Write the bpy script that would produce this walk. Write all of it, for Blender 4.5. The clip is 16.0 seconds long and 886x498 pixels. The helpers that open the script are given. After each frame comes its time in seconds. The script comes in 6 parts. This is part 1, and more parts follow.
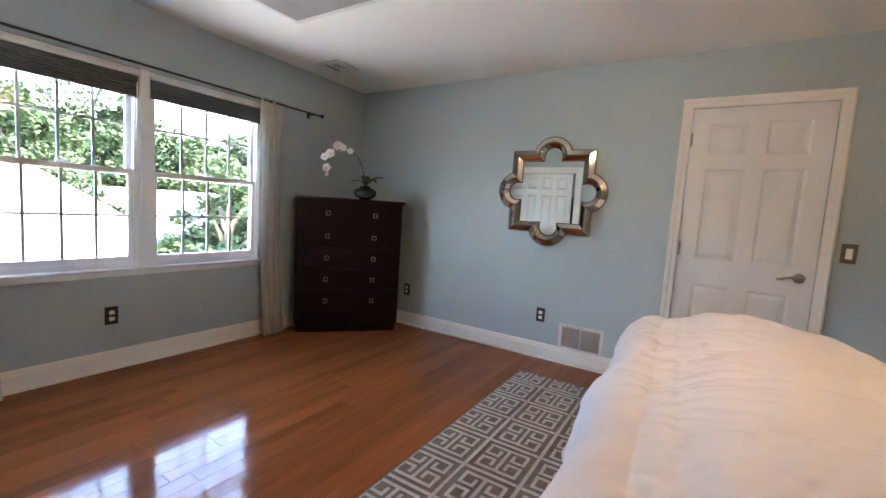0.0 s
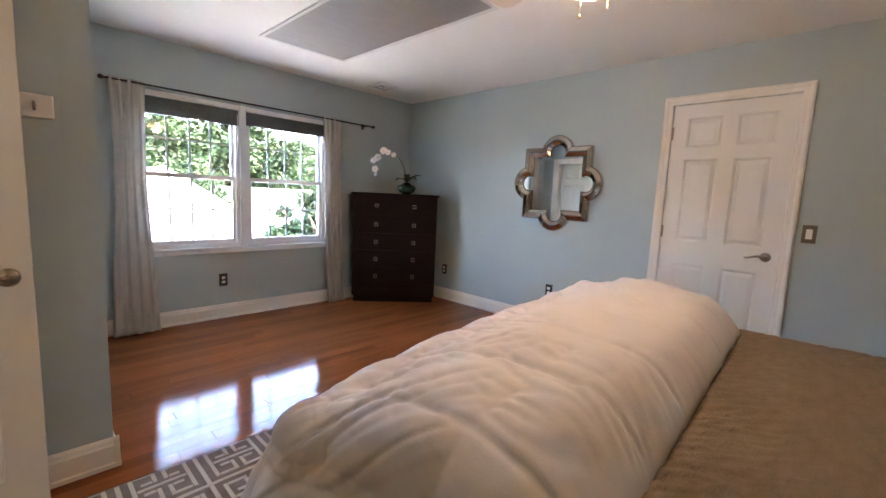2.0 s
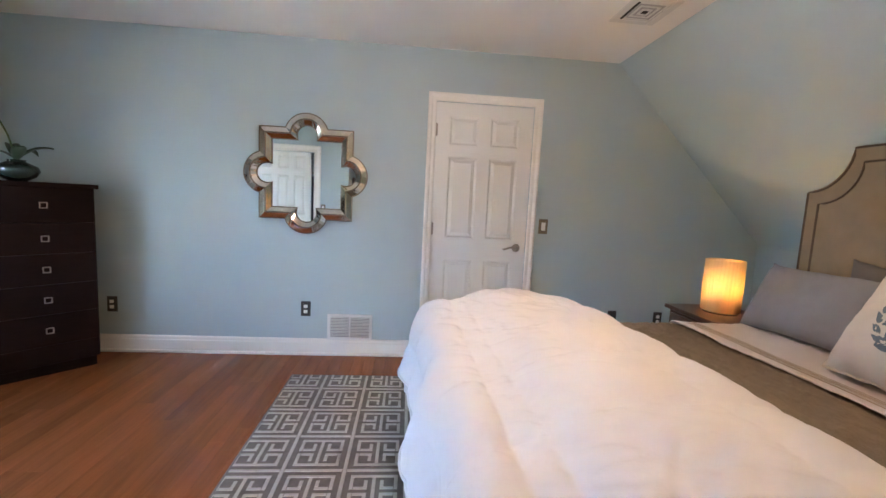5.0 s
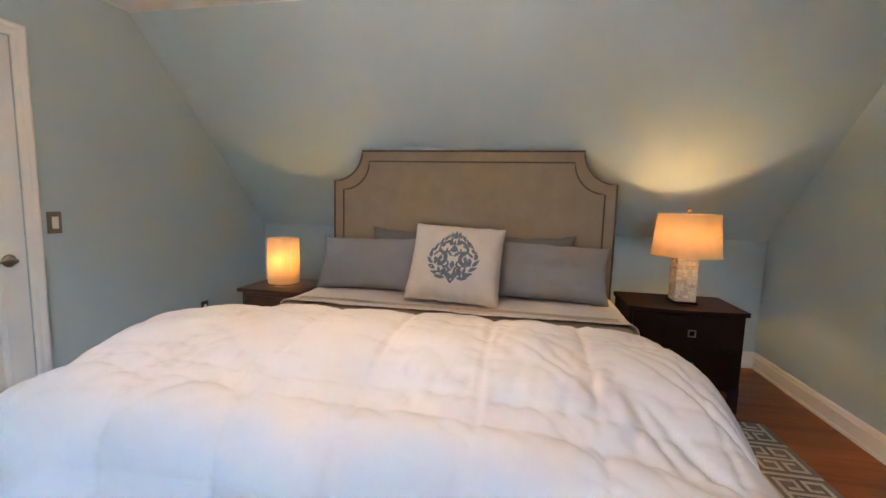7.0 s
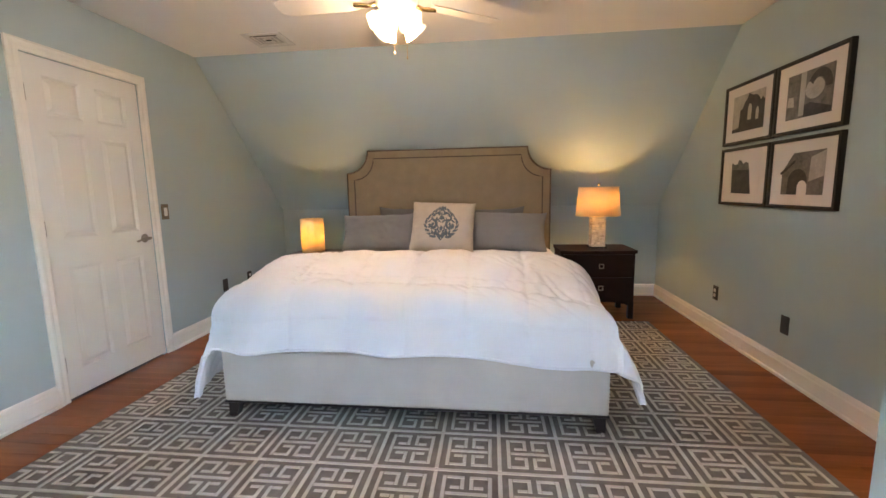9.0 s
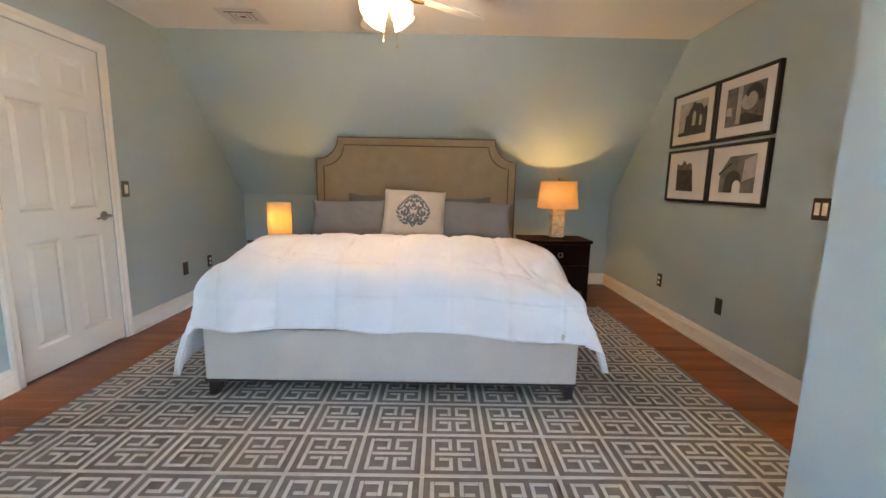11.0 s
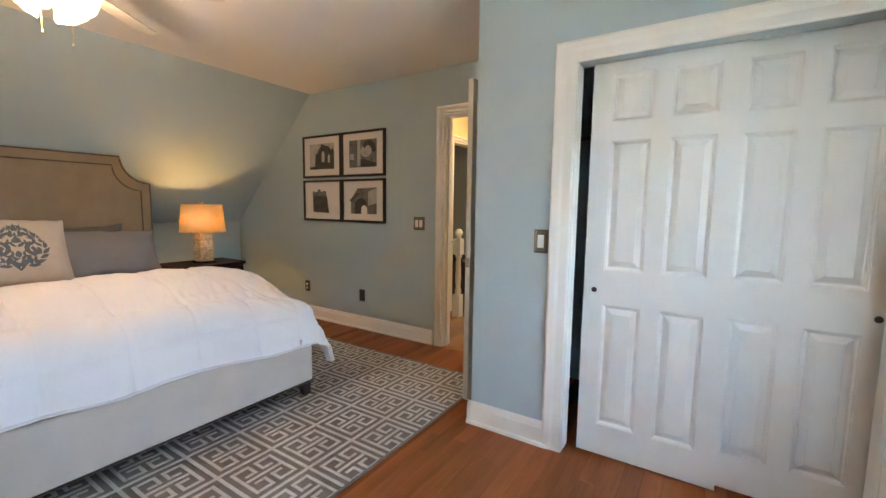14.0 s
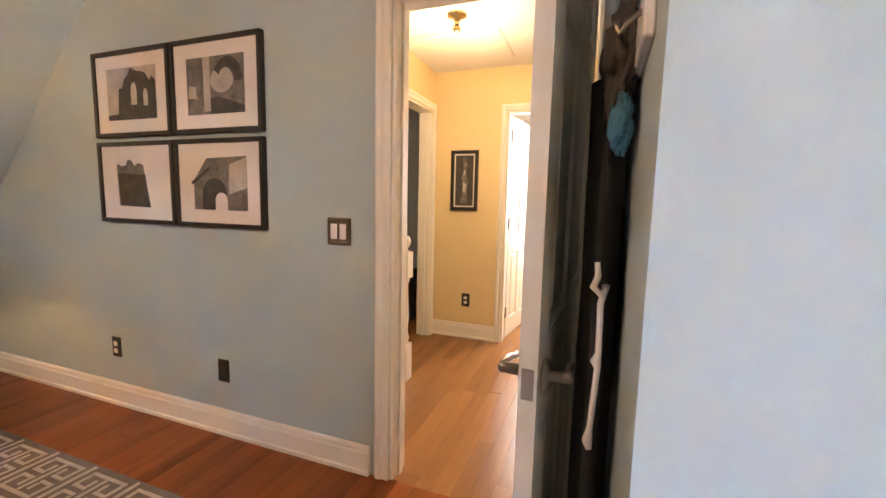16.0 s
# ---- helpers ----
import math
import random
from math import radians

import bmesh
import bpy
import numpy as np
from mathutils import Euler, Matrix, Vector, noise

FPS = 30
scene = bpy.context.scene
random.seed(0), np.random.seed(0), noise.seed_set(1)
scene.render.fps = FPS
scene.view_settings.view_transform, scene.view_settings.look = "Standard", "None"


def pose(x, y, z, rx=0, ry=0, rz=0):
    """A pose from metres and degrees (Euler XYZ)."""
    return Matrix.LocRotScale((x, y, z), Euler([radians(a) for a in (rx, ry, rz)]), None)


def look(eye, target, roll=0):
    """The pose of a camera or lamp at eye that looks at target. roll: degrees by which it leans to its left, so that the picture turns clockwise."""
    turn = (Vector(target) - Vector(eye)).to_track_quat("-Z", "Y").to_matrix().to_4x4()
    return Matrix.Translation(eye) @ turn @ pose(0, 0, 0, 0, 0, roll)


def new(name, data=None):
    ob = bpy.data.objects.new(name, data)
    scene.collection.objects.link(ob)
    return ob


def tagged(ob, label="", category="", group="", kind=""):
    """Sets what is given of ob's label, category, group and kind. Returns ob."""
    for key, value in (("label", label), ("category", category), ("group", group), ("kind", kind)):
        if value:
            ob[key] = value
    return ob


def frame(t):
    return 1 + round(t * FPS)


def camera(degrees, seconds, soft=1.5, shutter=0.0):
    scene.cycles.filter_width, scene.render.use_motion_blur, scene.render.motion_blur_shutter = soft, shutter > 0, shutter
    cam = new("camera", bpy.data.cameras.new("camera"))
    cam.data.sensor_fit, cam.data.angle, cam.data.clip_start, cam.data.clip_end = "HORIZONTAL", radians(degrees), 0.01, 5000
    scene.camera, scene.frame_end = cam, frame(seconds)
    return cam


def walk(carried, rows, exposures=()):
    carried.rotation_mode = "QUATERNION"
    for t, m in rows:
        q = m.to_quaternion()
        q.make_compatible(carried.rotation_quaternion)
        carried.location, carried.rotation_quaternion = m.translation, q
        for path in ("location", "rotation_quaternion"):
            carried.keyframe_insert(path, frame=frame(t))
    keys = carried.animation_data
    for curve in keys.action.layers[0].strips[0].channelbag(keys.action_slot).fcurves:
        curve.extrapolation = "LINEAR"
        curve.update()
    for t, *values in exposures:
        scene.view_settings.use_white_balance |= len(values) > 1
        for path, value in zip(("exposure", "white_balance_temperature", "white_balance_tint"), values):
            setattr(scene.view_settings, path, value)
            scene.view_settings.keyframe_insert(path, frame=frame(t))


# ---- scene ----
cam = camera(93.8, 16.0)
PATH = [
    (0, (0.101, 0.192, 1.216), (-0.948, 1.885, 1.031), 3.8),
    (0.5, (0.374, 0.147, 1.227), (-0.91, 1.669, 1.042), 2.5),
    (1, (0.598, 0.034, 1.248), (-0.746, 1.501, 1.048), 1.9),
    (1.5, (0.803, -0.016, 1.24), (-0.563, 1.426, 1.012), 2.3),
    (2, (1.025, -0.028, 1.249), (-0.347, 1.406, 1.002), 2.6),
    (2.5, (1.134, -0.148, 1.258), (-0.202, 1.313, 0.974), 2.2),
    (3, (1.139, -0.135, 1.243), (-0.165, 1.357, 0.976), 2.7),
    (3.2, (1.073, -0.088, 1.239), (-0.228, 1.41, 0.986), 3.0),
    (3.7, (0.730, -0.030, 1.240), (-0.474, 1.567, 1.020), 2.9),
    (4.2, (0.270, 0.020, 1.245), (-0.543, 1.847, 1.025), 2.9),
    (4.7, (-0.120, 0.120, 1.255), (-0.364, 2.105, 1.035), 2.9),
    (5.0, (-0.225, 0.350, 1.262), (-0.051, 2.342, 1.042), 2.9),
    (5.3, (-0.234, 0.616, 1.27), (0.393, 2.506, 1.082), 2.9),
    (5.5, (-0.325, 0.68, 1.281), (0.612, 2.434, 1.07), 2.8),
    (6, (-0.465, 0.867, 1.273), (1.066, 2.137, 1.067), 2.5),
    (6.5, (-0.629, 1.046, 1.281), (1.229, 1.76, 1.095), 2.4),
    (7, (-0.955, 1.108, 1.277), (0.996, 1.489, 1.057), 1.5),
    (7.5, (-1.32, 1.07, 1.263), (0.644, 1.366, 1.026), 0.9),
    (8, (-1.645, 1.049, 1.253), (0.321, 1.306, 0.994), -0.4),
    (8.5, (-1.953, 1.069, 1.251), (0.014, 1.307, 0.978), -1.0),
    (10.8, (-2.328, 1.165, 1.182), (-0.353, 1.288, 0.89), 1.6),
    (11, (-2.294, 1.274, 1.197), (-0.318, 1.258, 0.888), 1.1),
    (11.5, (-2.205, 1.527, 1.192), (-0.289, 1.044, 0.879), 0.4),
    (12, (-2.076, 1.78, 1.226), (-0.418, 0.696, 0.954), 0.1),
    (12.5, (-2.11, 2.02, 1.229), (-0.851, 0.491, 0.954), 0.2),
    (13, (-2.241, 2.218, 1.251), (-1.165, 0.552, 0.989), 0.2),
    (13.5, (-2.319, 2.318, 1.258), (-1.272, 0.626, 1.054), 0.6),
    (14, (-2.284, 2.28, 1.26), (-1.213, 0.604, 1.056), 0.8),
    (14.5, (-2.065, 1.998, 1.234), (-1.025, 0.304, 1.01), 1.1),
    (15, (-1.765, 1.638, 1.24), (-0.823, -0.112, 1.016), 1.6),
    (15.5, (-1.456, 1.207, 1.216), (-0.690, -0.629, 1.008), 1.3),
    (16, (-1.124, 0.758, 1.245), (-0.433, -1.105, 1.015), 1.3),
]
EXPOSURE = 5.95
TONES = [(0.0, -0.1, 6880, 13), (2.5, 0.08, 6980, 17), (5.5, 0.28, 6280, 11), (7.0, 0.2, 6430, 9), (8.5, 0.28, 7130, 9), (11.0, 0.25, 7030, 7), (13.5, 0.2, 7380, 9), (14.5, 0.15, 7180, 9), (15.0, 0.2, 7330, 11), (15.5, 0.35, 7480, 13), (16.0, 0.9, 7380, 21)]
walk(cam, [(t, look(eye, target, roll)) for t, eye, target, roll in PATH], [(t, EXPOSURE + e, k, g) for t, e, k, g in TONES])


# ---- world, sun and lamps ----
world = bpy.data.worlds.new("sky")
scene.world = world
world.use_nodes = True
wn = world.node_tree
sky = wn.nodes.new("ShaderNodeTexSky")
sky.sky_type, sky.sun_disc = "NISHITA", False
sky.sun_elevation, sky.sun_rotation = radians(58), radians(30)
wn.nodes["Background"].inputs["Strength"].default_value = 0.15
wn.links.new(sky.outputs["Color"], wn.nodes["Background"].inputs["Color"])

sun = new("sun", bpy.data.lights.new("sun", "SUN"))
sun.data.energy, sun.data.angle, sun.data.color = 2.2, radians(1.5), (1.0, 0.96, 0.90)
sun.matrix_world = look((0, 0, 30), (-9, -15.5, 0))


def lamp_point(name, x, y, z, watts, size, color):
    ob = new(name, bpy.data.lights.new(name, "POINT"))
    ob.data.energy, ob.data.shadow_soft_size, ob.data.color = watts, size, color
    ob.location = (x, y, z)
    return ob


def lamp_area(name, m, sx, sy, watts, color):
    ob = new(name, bpy.data.lights.new(name, "AREA"))
    ob.data.shape, ob.data.size, ob.data.size_y = "RECTANGLE", sx, sy
    ob.data.energy, ob.data.color = watts, color
    ob.matrix_world = m
    return ob


WARM = (1.0, 0.62, 0.28)
lamp_area("hall_daylight", look((-0.75, -3.9, 1.5), (-0.6, -2.0, 1.0)), 0.9, 1.2, 0.6, (0.95, 0.97, 1.0))
lamp_point("fan_bulb", 0.22, 1.59, 2.08, 0.34, 0.06, (1.0, 0.69, 0.47))
lamp_point("bedside_bulb", 2.02, 0.05, 1.10, 0.19, 0.03, (1.0, 0.60, 0.25))
lamp_point("night_lamp_bulb", 1.86, 2.88, 0.83, 0.12, 0.025, WARM)
lamp_point("hall_bulb", -0.25, -1.75, 2.02, 0.26, 0.08, (1.0, 0.74, 0.42))


# ---- materials ----
def shader(name, color, rough=0.5, metal=0.0, vary=0.08, scale=6.0, fine=90.0, bump=0.05, depth=0.002, spec=0.5, stretch=(1, 1, 1), coat=0.0, random_tint=0.0):
    """A surface with colour variation at two scales and fine relief."""
    m = bpy.data.materials.new(name)
    m.use_nodes = True
    t = m.node_tree
    b = t.nodes["Principled BSDF"]
    b.inputs["Roughness"].default_value, b.inputs["Metallic"].default_value = rough, metal
    b.inputs["Specular IOR Level"].default_value = spec
    b.inputs["Coat Weight"].default_value = coat
    co = t.nodes.new("ShaderNodeTexCoord")
    mp = t.nodes.new("ShaderNodeMapping")
    mp.inputs["Scale"].default_value = stretch
    t.links.new(co.outputs["Object"], mp.inputs["Vector"])
    info = t.nodes.new("ShaderNodeObjectInfo")
    off = t.nodes.new("ShaderNodeVectorMath")
    off.operation = "SCALE"
    off.inputs[0].default_value, off.inputs["Scale"].default_value = (7.3, 3.1, 5.7), 1.0
    t.links.new(info.outputs["Random"], off.inputs["Scale"])
    t.links.new(off.outputs["Vector"], mp.inputs["Location"])
    n1, n2 = t.nodes.new("ShaderNodeTexNoise"), t.nodes.new("ShaderNodeTexNoise")
    n1.inputs["Scale"].default_value, n2.inputs["Scale"].default_value = scale, fine
    n1.inputs["Detail"].default_value, n2.inputs["Detail"].default_value = 3, 4
    for n in (n1, n2):
        t.links.new(mp.outputs["Vector"], n.inputs["Vector"])
    add = t.nodes.new("ShaderNodeMath")
    add.operation = "MULTIPLY_ADD"
    add.inputs[1].default_value = 0.5
    t.links.new(n2.outputs["Fac"], add.inputs[0])
    t.links.new(n1.outputs["Fac"], add.inputs[2])
    last = add
    if random_tint:
        rnd = t.nodes.new("ShaderNodeMath")
        rnd.operation = "MULTIPLY_ADD"
        rnd.inputs[1].default_value = random_tint
        t.links.new(info.outputs["Random"], rnd.inputs[0])
        t.links.new(add.outputs[0], rnd.inputs[2])
        last = rnd
    ramp = t.nodes.new("ShaderNodeMapRange")
    ramp.inputs["From Min"].default_value, ramp.inputs["From Max"].default_value = 0.45, 1.05 + random_tint
    t.links.new(last.outputs[0], ramp.inputs["Value"])
    mix = t.nodes.new("ShaderNodeMix")
    mix.data_type = "RGBA"
    mix.inputs["A"].default_value = (*[c * (1 - vary) for c in color], 1)
    mix.inputs["B"].default_value = (*[min(1, c * (1 + vary)) for c in color], 1)
    t.links.new(ramp.outputs["Result"], mix.inputs["Factor"])
    t.links.new(mix.outputs["Result"], b.inputs["Base Color"])
    if bump:
        bp = t.nodes.new("ShaderNodeBump")
        bp.inputs["Strength"].default_value, bp.inputs["Distance"].default_value = bump, depth
        t.links.new(add.outputs[0], bp.inputs["Height"])
        t.links.new(bp.outputs["Normal"], b.inputs["Normal"])
    return m


def glow(name, color, strength, base=(0.8, 0.7, 0.55)):
    m = shader(name, base, 0.6)
    b = m.node_tree.nodes["Principled BSDF"]
    b.inputs["Emission Color"].default_value = (*color, 1)
    b.inputs["Emission Strength"].default_value = strength
    return m


def clear_glass(name, tint=(1, 1, 1), rough=0.0):
    m = shader(name, tint, rough, bump=0, vary=0)
    b = m.node_tree.nodes["Principled BSDF"]
    b.inputs["Transmission Weight"].default_value = 1.0
    b.inputs["IOR"].default_value = 1.45
    return m


def shade_cloth(name, color, amount):
    """Lamp-shade cloth: lets part of the bulb's light through."""
    m = shader(name, color, 0.9, vary=0.06, scale=20, fine=300)
    t = m.node_tree
    b = t.nodes["Principled BSDF"]
    tr = t.nodes.new("ShaderNodeBsdfTranslucent")
    tr.inputs["Color"].default_value = (*color, 1)
    mx = t.nodes.new("ShaderNodeMixShader")
    mx.inputs["Fac"].default_value = amount
    out = t.nodes["Material Output"]
    t.links.new(b.outputs["BSDF"], mx.inputs[1])
    t.links.new(tr.outputs["BSDF"], mx.inputs[2])
    t.links.new(mx.outputs["Shader"], out.inputs["Surface"])
    return m


M_WALL = shader("blue_grey_wall_paint", (0.42, 0.505, 0.525), 0.5, vary=0.025, scale=1.2, fine=160, bump=0.06, depth=0.0008, spec=0.35)
M_HALLWALL = shader("cream_wall_paint", (0.78, 0.62, 0.36), 0.6, vary=0.03, scale=1.2, fine=160, bump=0.05, depth=0.0008, spec=0.3)
M_CEIL = shader("white_ceiling_paint", (0.86, 0.84, 0.81), 0.85, vary=0.02, scale=1.5, fine=200, bump=0.1, depth=0.001, spec=0.2)
M_TRIM = shader("white_gloss_trim", (0.80, 0.77, 0.71), 0.42, vary=0.01, scale=2, fine=60, bump=0.02, depth=0.0006)
M_DOOR = shader("white_door_paint", (0.75, 0.74, 0.70), 0.45, vary=0.01, scale=2, fine=70, bump=0.02, depth=0.0006, stretch=(1, 1, 0.15))
M_FLOOR = shader("red_brown_hardwood", (0.26, 0.080, 0.026), 0.10, vary=0.38, scale=5, fine=45, bump=0.05, depth=0.0008, stretch=(1.6, 0.12, 1), random_tint=0.25, spec=0.21)
M_HALLFLOOR = shader("honey_hardwood", (0.32, 0.145, 0.052), 0.25, vary=0.35, scale=5, fine=45, bump=0.06, depth=0.0008, stretch=(1.6, 0.12, 1), random_tint=0.5)
M_GAP = shader("dark_floor_joint", (0.05, 0.02, 0.01), 0.7)
M_ESPRESSO = shader("espresso_wood", (0.016, 0.0065, 0.0055), 0.55, vary=0.35, scale=6, fine=60, bump=0.05, depth=0.0006, spec=0.12, stretch=(0.2, 1, 1))
M_BROWNWOOD = shader("brown_wood", (0.075, 0.030, 0.018), 0.3, vary=0.3, scale=8, fine=60, stretch=(0.2, 1, 1))
M_DARKLEG = shader("dark_leg_wood", (0.02, 0.013, 0.011), 0.35, vary=0.3)
M_LINEN = shader("tan_linen_upholstery", (0.265, 0.207, 0.138), 0.9, vary=0.10, scale=9, fine=420, bump=0.3, depth=0.0012, spec=0.2)
M_VELVET = shader("beige_velvet_upholstery", (0.50, 0.435, 0.37), 0.85, vary=0.09, scale=4, fine=260, bump=0.15, depth=0.001, spec=0.25)
M_NAIL = shader("bronze_nailhead", (0.10, 0.068, 0.045), 0.5, metal=0.5)
M_DUVET = shader("white_cotton_duvet", (0.73, 0.71, 0.715), 0.85, vary=0.02, scale=5, fine=120, bump=0.25, depth=0.004, spec=0.2)
M_SHEET = shader("white_sheet", (0.74, 0.70, 0.69), 0.85, vary=0.03, scale=9, fine=90, bump=0.3, depth=0.004, spec=0.2)
M_STRIPE = shader("beige_hem_stripe", (0.42, 0.34, 0.25), 0.9, vary=0.1, scale=20, fine=200)
M_GREYBLANKET = shader("grey_brown_coverlet", (0.25, 0.205, 0.155), 0.9, vary=0.12, scale=14, fine=70, bump=0.9, depth=0.012, spec=0.2, stretch=(2.4, 0.8, 1))
M_PILLOW = shader("grey_pillowcase", (0.25, 0.245, 0.25), 0.85, vary=0.05, scale=8, fine=200, bump=0.3, depth=0.004, spec=0.2)
M_CUSHION = shader("cream_linen_cushion", (0.56, 0.50, 0.43), 0.9, vary=0.06, scale=12, fine=350, bump=0.35, depth=0.0015, spec=0.2)
M_PRINT = shader("slate_blue_print", (0.12, 0.15, 0.18), 0.9, vary=0.2, scale=30, fine=200, bump=0.2)
M_RUG = shader("grey_brown_rug_pile", (0.185, 0.160, 0.145), 1.0, vary=0.18, scale=20, fine=500, bump=0.8, depth=0.003, spec=0.05)
M_RUGKEY = shader("cream_rug_pile", (0.50, 0.46, 0.40), 1.0, vary=0.12, scale=20, fine=500, bump=0.8, depth=0.003, spec=0.05)
M_MIRROR = shader("mirror_glass", (0.86, 0.88, 0.87), 0.02, metal=1.0, vary=0.0, bump=0)
M_MIRRORFRAME = shader("bevelled_mirror_frame", (0.62, 0.58, 0.52), 0.09, metal=1.0, vary=0.15, scale=9, fine=40, bump=0.1, depth=0.002)
M_GOLDEDGE = shader("antique_champagne_edge", (0.20, 0.16, 0.12), 0.35, metal=0.9, vary=0.2)
M_NICKEL = shader("aged_nickel", (0.34, 0.30, 0.26), 0.33, metal=1.0, vary=0.15, scale=20, fine=120)
M_BRONZEPLATE = shader("bronze_wall_plate", (0.20, 0.165, 0.12), 0.45, metal=0.8, vary=0.15, scale=30)
M_BLACKPLASTIC = shader("black_plastic", (0.03, 0.025, 0.022), 0.45)
M_WHITEPLASTIC = shader("white_plastic", (0.78, 0.76, 0.72), 0.4, vary=0.01)
M_VINYL = shader("white_vinyl_window", (0.80, 0.81, 0.82), 0.4, vary=0.015)
M_MUNTIN = shader("grey_window_grille", (0.42, 0.46, 0.47), 0.5, vary=0.03)
M_SHADE_DARK = shader("dark_grey_roller_blind", (0.20, 0.22, 0.23), 0.85, vary=0.05, fine=300)

M_ROD = shader("dark_bronze_rod", (0.06, 0.05, 0.05), 0.4, metal=0.7)
M_GLASS = clear_glass("window_glass")
M_ACRYLIC = clear_glass("clear_acrylic", (0.95, 0.97, 0.98), 0.03)
M_VASE = shader("dark_green_glazed_ceramic", (0.015, 0.03, 0.025), 0.12, vary=0.3)
M_PETAL = shader("white_orchid_petal", (0.78, 0.75, 0.74), 0.6, vary=0.05, scale=40)
M_STEM = shader("green_orchid_stem", (0.06, 0.10, 0.035), 0.5, vary=0.2)
M_LEAFDARK = shader("dark_orchid_leaf", (0.025, 0.045, 0.02), 0.4, vary=0.2)
M_GRILLE = shader("white_metal_grille", (0.70, 0.69, 0.67), 0.45, vary=0.03)
M_GREYGRILLE = shader("grey_filter_grille", (0.42, 0.41, 0.41), 0.6, vary=0.06)
# near-black that stands for the shade inside vent openings
M_SLOTSHADE = shader("duct_shade_black", (0.02, 0.02, 0.02), 0.8)
M_FRAMEBLACK = shader("black_picture_frame", (0.018, 0.014, 0.012), 0.4, vary=0.2)
M_MAT = shader("white_picture_mat", (0.72, 0.66, 0.62), 0.7, vary=0.01)
M_PHOTO_L = shader("photo_light_grey", (0.42, 0.38, 0.34), 0.5, vary=0.25, scale=12, fine=60)
M_PHOTO_M = shader("photo_mid_grey", (0.15, 0.135, 0.12), 0.5, vary=0.5, scale=22, fine=80)
M_PHOTO_D = shader("photo_dark_grey", (0.045, 0.04, 0.036), 0.5, vary=0.5, scale=22, fine=80)
M_CURTAIN = shade_cloth("grey_sheer_curtain", (0.62, 0.60, 0.56), 0.45)
M_LAMPSHADE = shade_cloth("orange_linen_shade", (0.84, 0.64, 0.36), 0.30)
M_NIGHTSHADE = shade_cloth("amber_paper_shade", (0.95, 0.75, 0.42), 0.26)
M_PEARL = shader("mother_of_pearl_tile", (0.58, 0.50, 0.39), 0.22, vary=0.55, scale=26, fine=120, spec=0.7, random_tint=0.4)
M_BULBGLASS = glow("lit_frosted_glass_shade", (1.0, 0.68, 0.34), 0.028)
M_FANBLADE = shader("white_fan_blade", (0.72, 0.68, 0.62), 0.4, vary=0.03)
M_BRASS = shader("polished_brass", (0.55, 0.40, 0.20), 0.25, metal=1.0)
M_ROBE = shader("black_robe_cloth", (0.012, 0.011, 0.012), 0.95, vary=0.4, scale=14, fine=80, bump=0.5, depth=0.004)
M_BROWNCLOTH = shader("grey_brown_cloth", (0.07, 0.06, 0.05), 0.95, vary=0.3, scale=14, fine=80, bump=0.5, depth=0.004)
M_BLUECLOTH = shader("blue_cloth", (0.06, 0.22, 0.33), 0.9, vary=0.2)
M_CORD = shader("white_cord", (0.70, 0.68, 0.66), 0.8, vary=0.05)
M_NAVY = shader("navy_garment", (0.02, 0.025, 0.05), 0.8, vary=0.5, scale=10)
M_GRASS = shader("lawn", (0.09, 0.115, 0.055), 0.95, vary=0.4, scale=0.4, fine=6, bump=0)
M_LEAF = shader("tree_foliage", (0.030, 0.047, 0.020), 0.8, vary=0.35, scale=0.5, fine=6, bump=0, random_tint=0.5, spec=0.1)
M_WOODS = shader("distant_woods", (0.030, 0.047, 0.024), 0.9, vary=0.5, scale=0.5, fine=3.5, bump=0, spec=0.0)
M_BARK = shader("bark", (0.10, 0.075, 0.05), 0.9, vary=0.3)
M_SIDING = shader("pale_house_siding", (0.80, 0.80, 0.78), 0.7, vary=0.05)
M_PILLOWDARK = shader("dark_grey_pillowcase", (0.15, 0.14, 0.14), 0.85, vary=0.05, scale=8, fine=200, bump=0.3, depth=0.004, spec=0.2)
M_ASPHALT = shader("asphalt", (0.05, 0.05, 0.052), 0.9, vary=0.2, scale=1, fine=20)
M_ROOF = shader("grey_roof_shingle", (0.55, 0.54, 0.55), 0.9, vary=0.2, scale=3, fine=40)
# surface of the unseen slab that throws daylight upwards
M_BOUNCE = shader("pale_bounce_surface", (0.50, 0.49, 0.46), 0.85, vary=0.1, scale=1, fine=20)
M_DARKPANE = shader("dark_window_pane", (0.05, 0.06, 0.07), 0.1)
M_GREYROOM = shader("grey_room_paint", (0.45, 0.47, 0.50), 0.7, vary=0.03)


# ---- building tools ----
ORIGIN = {}


def thing(name, base, label, category, group="", turn=0.0):
    """An Empty at the thing's base. Parts are given in world places, or, with a turn, in the thing's own axes."""
    ob = new(name)
    ob.empty_display_size = 0.1
    if turn is None:
        ORIGIN[ob.name] = Vector((0, 0, 0))
        ob.matrix_world = Matrix.Translation(base)
    else:
        ORIGIN[ob.name] = Vector(base)
        ob.matrix_world = Matrix.Translation(base)
    return tagged(ob, label, category, group)


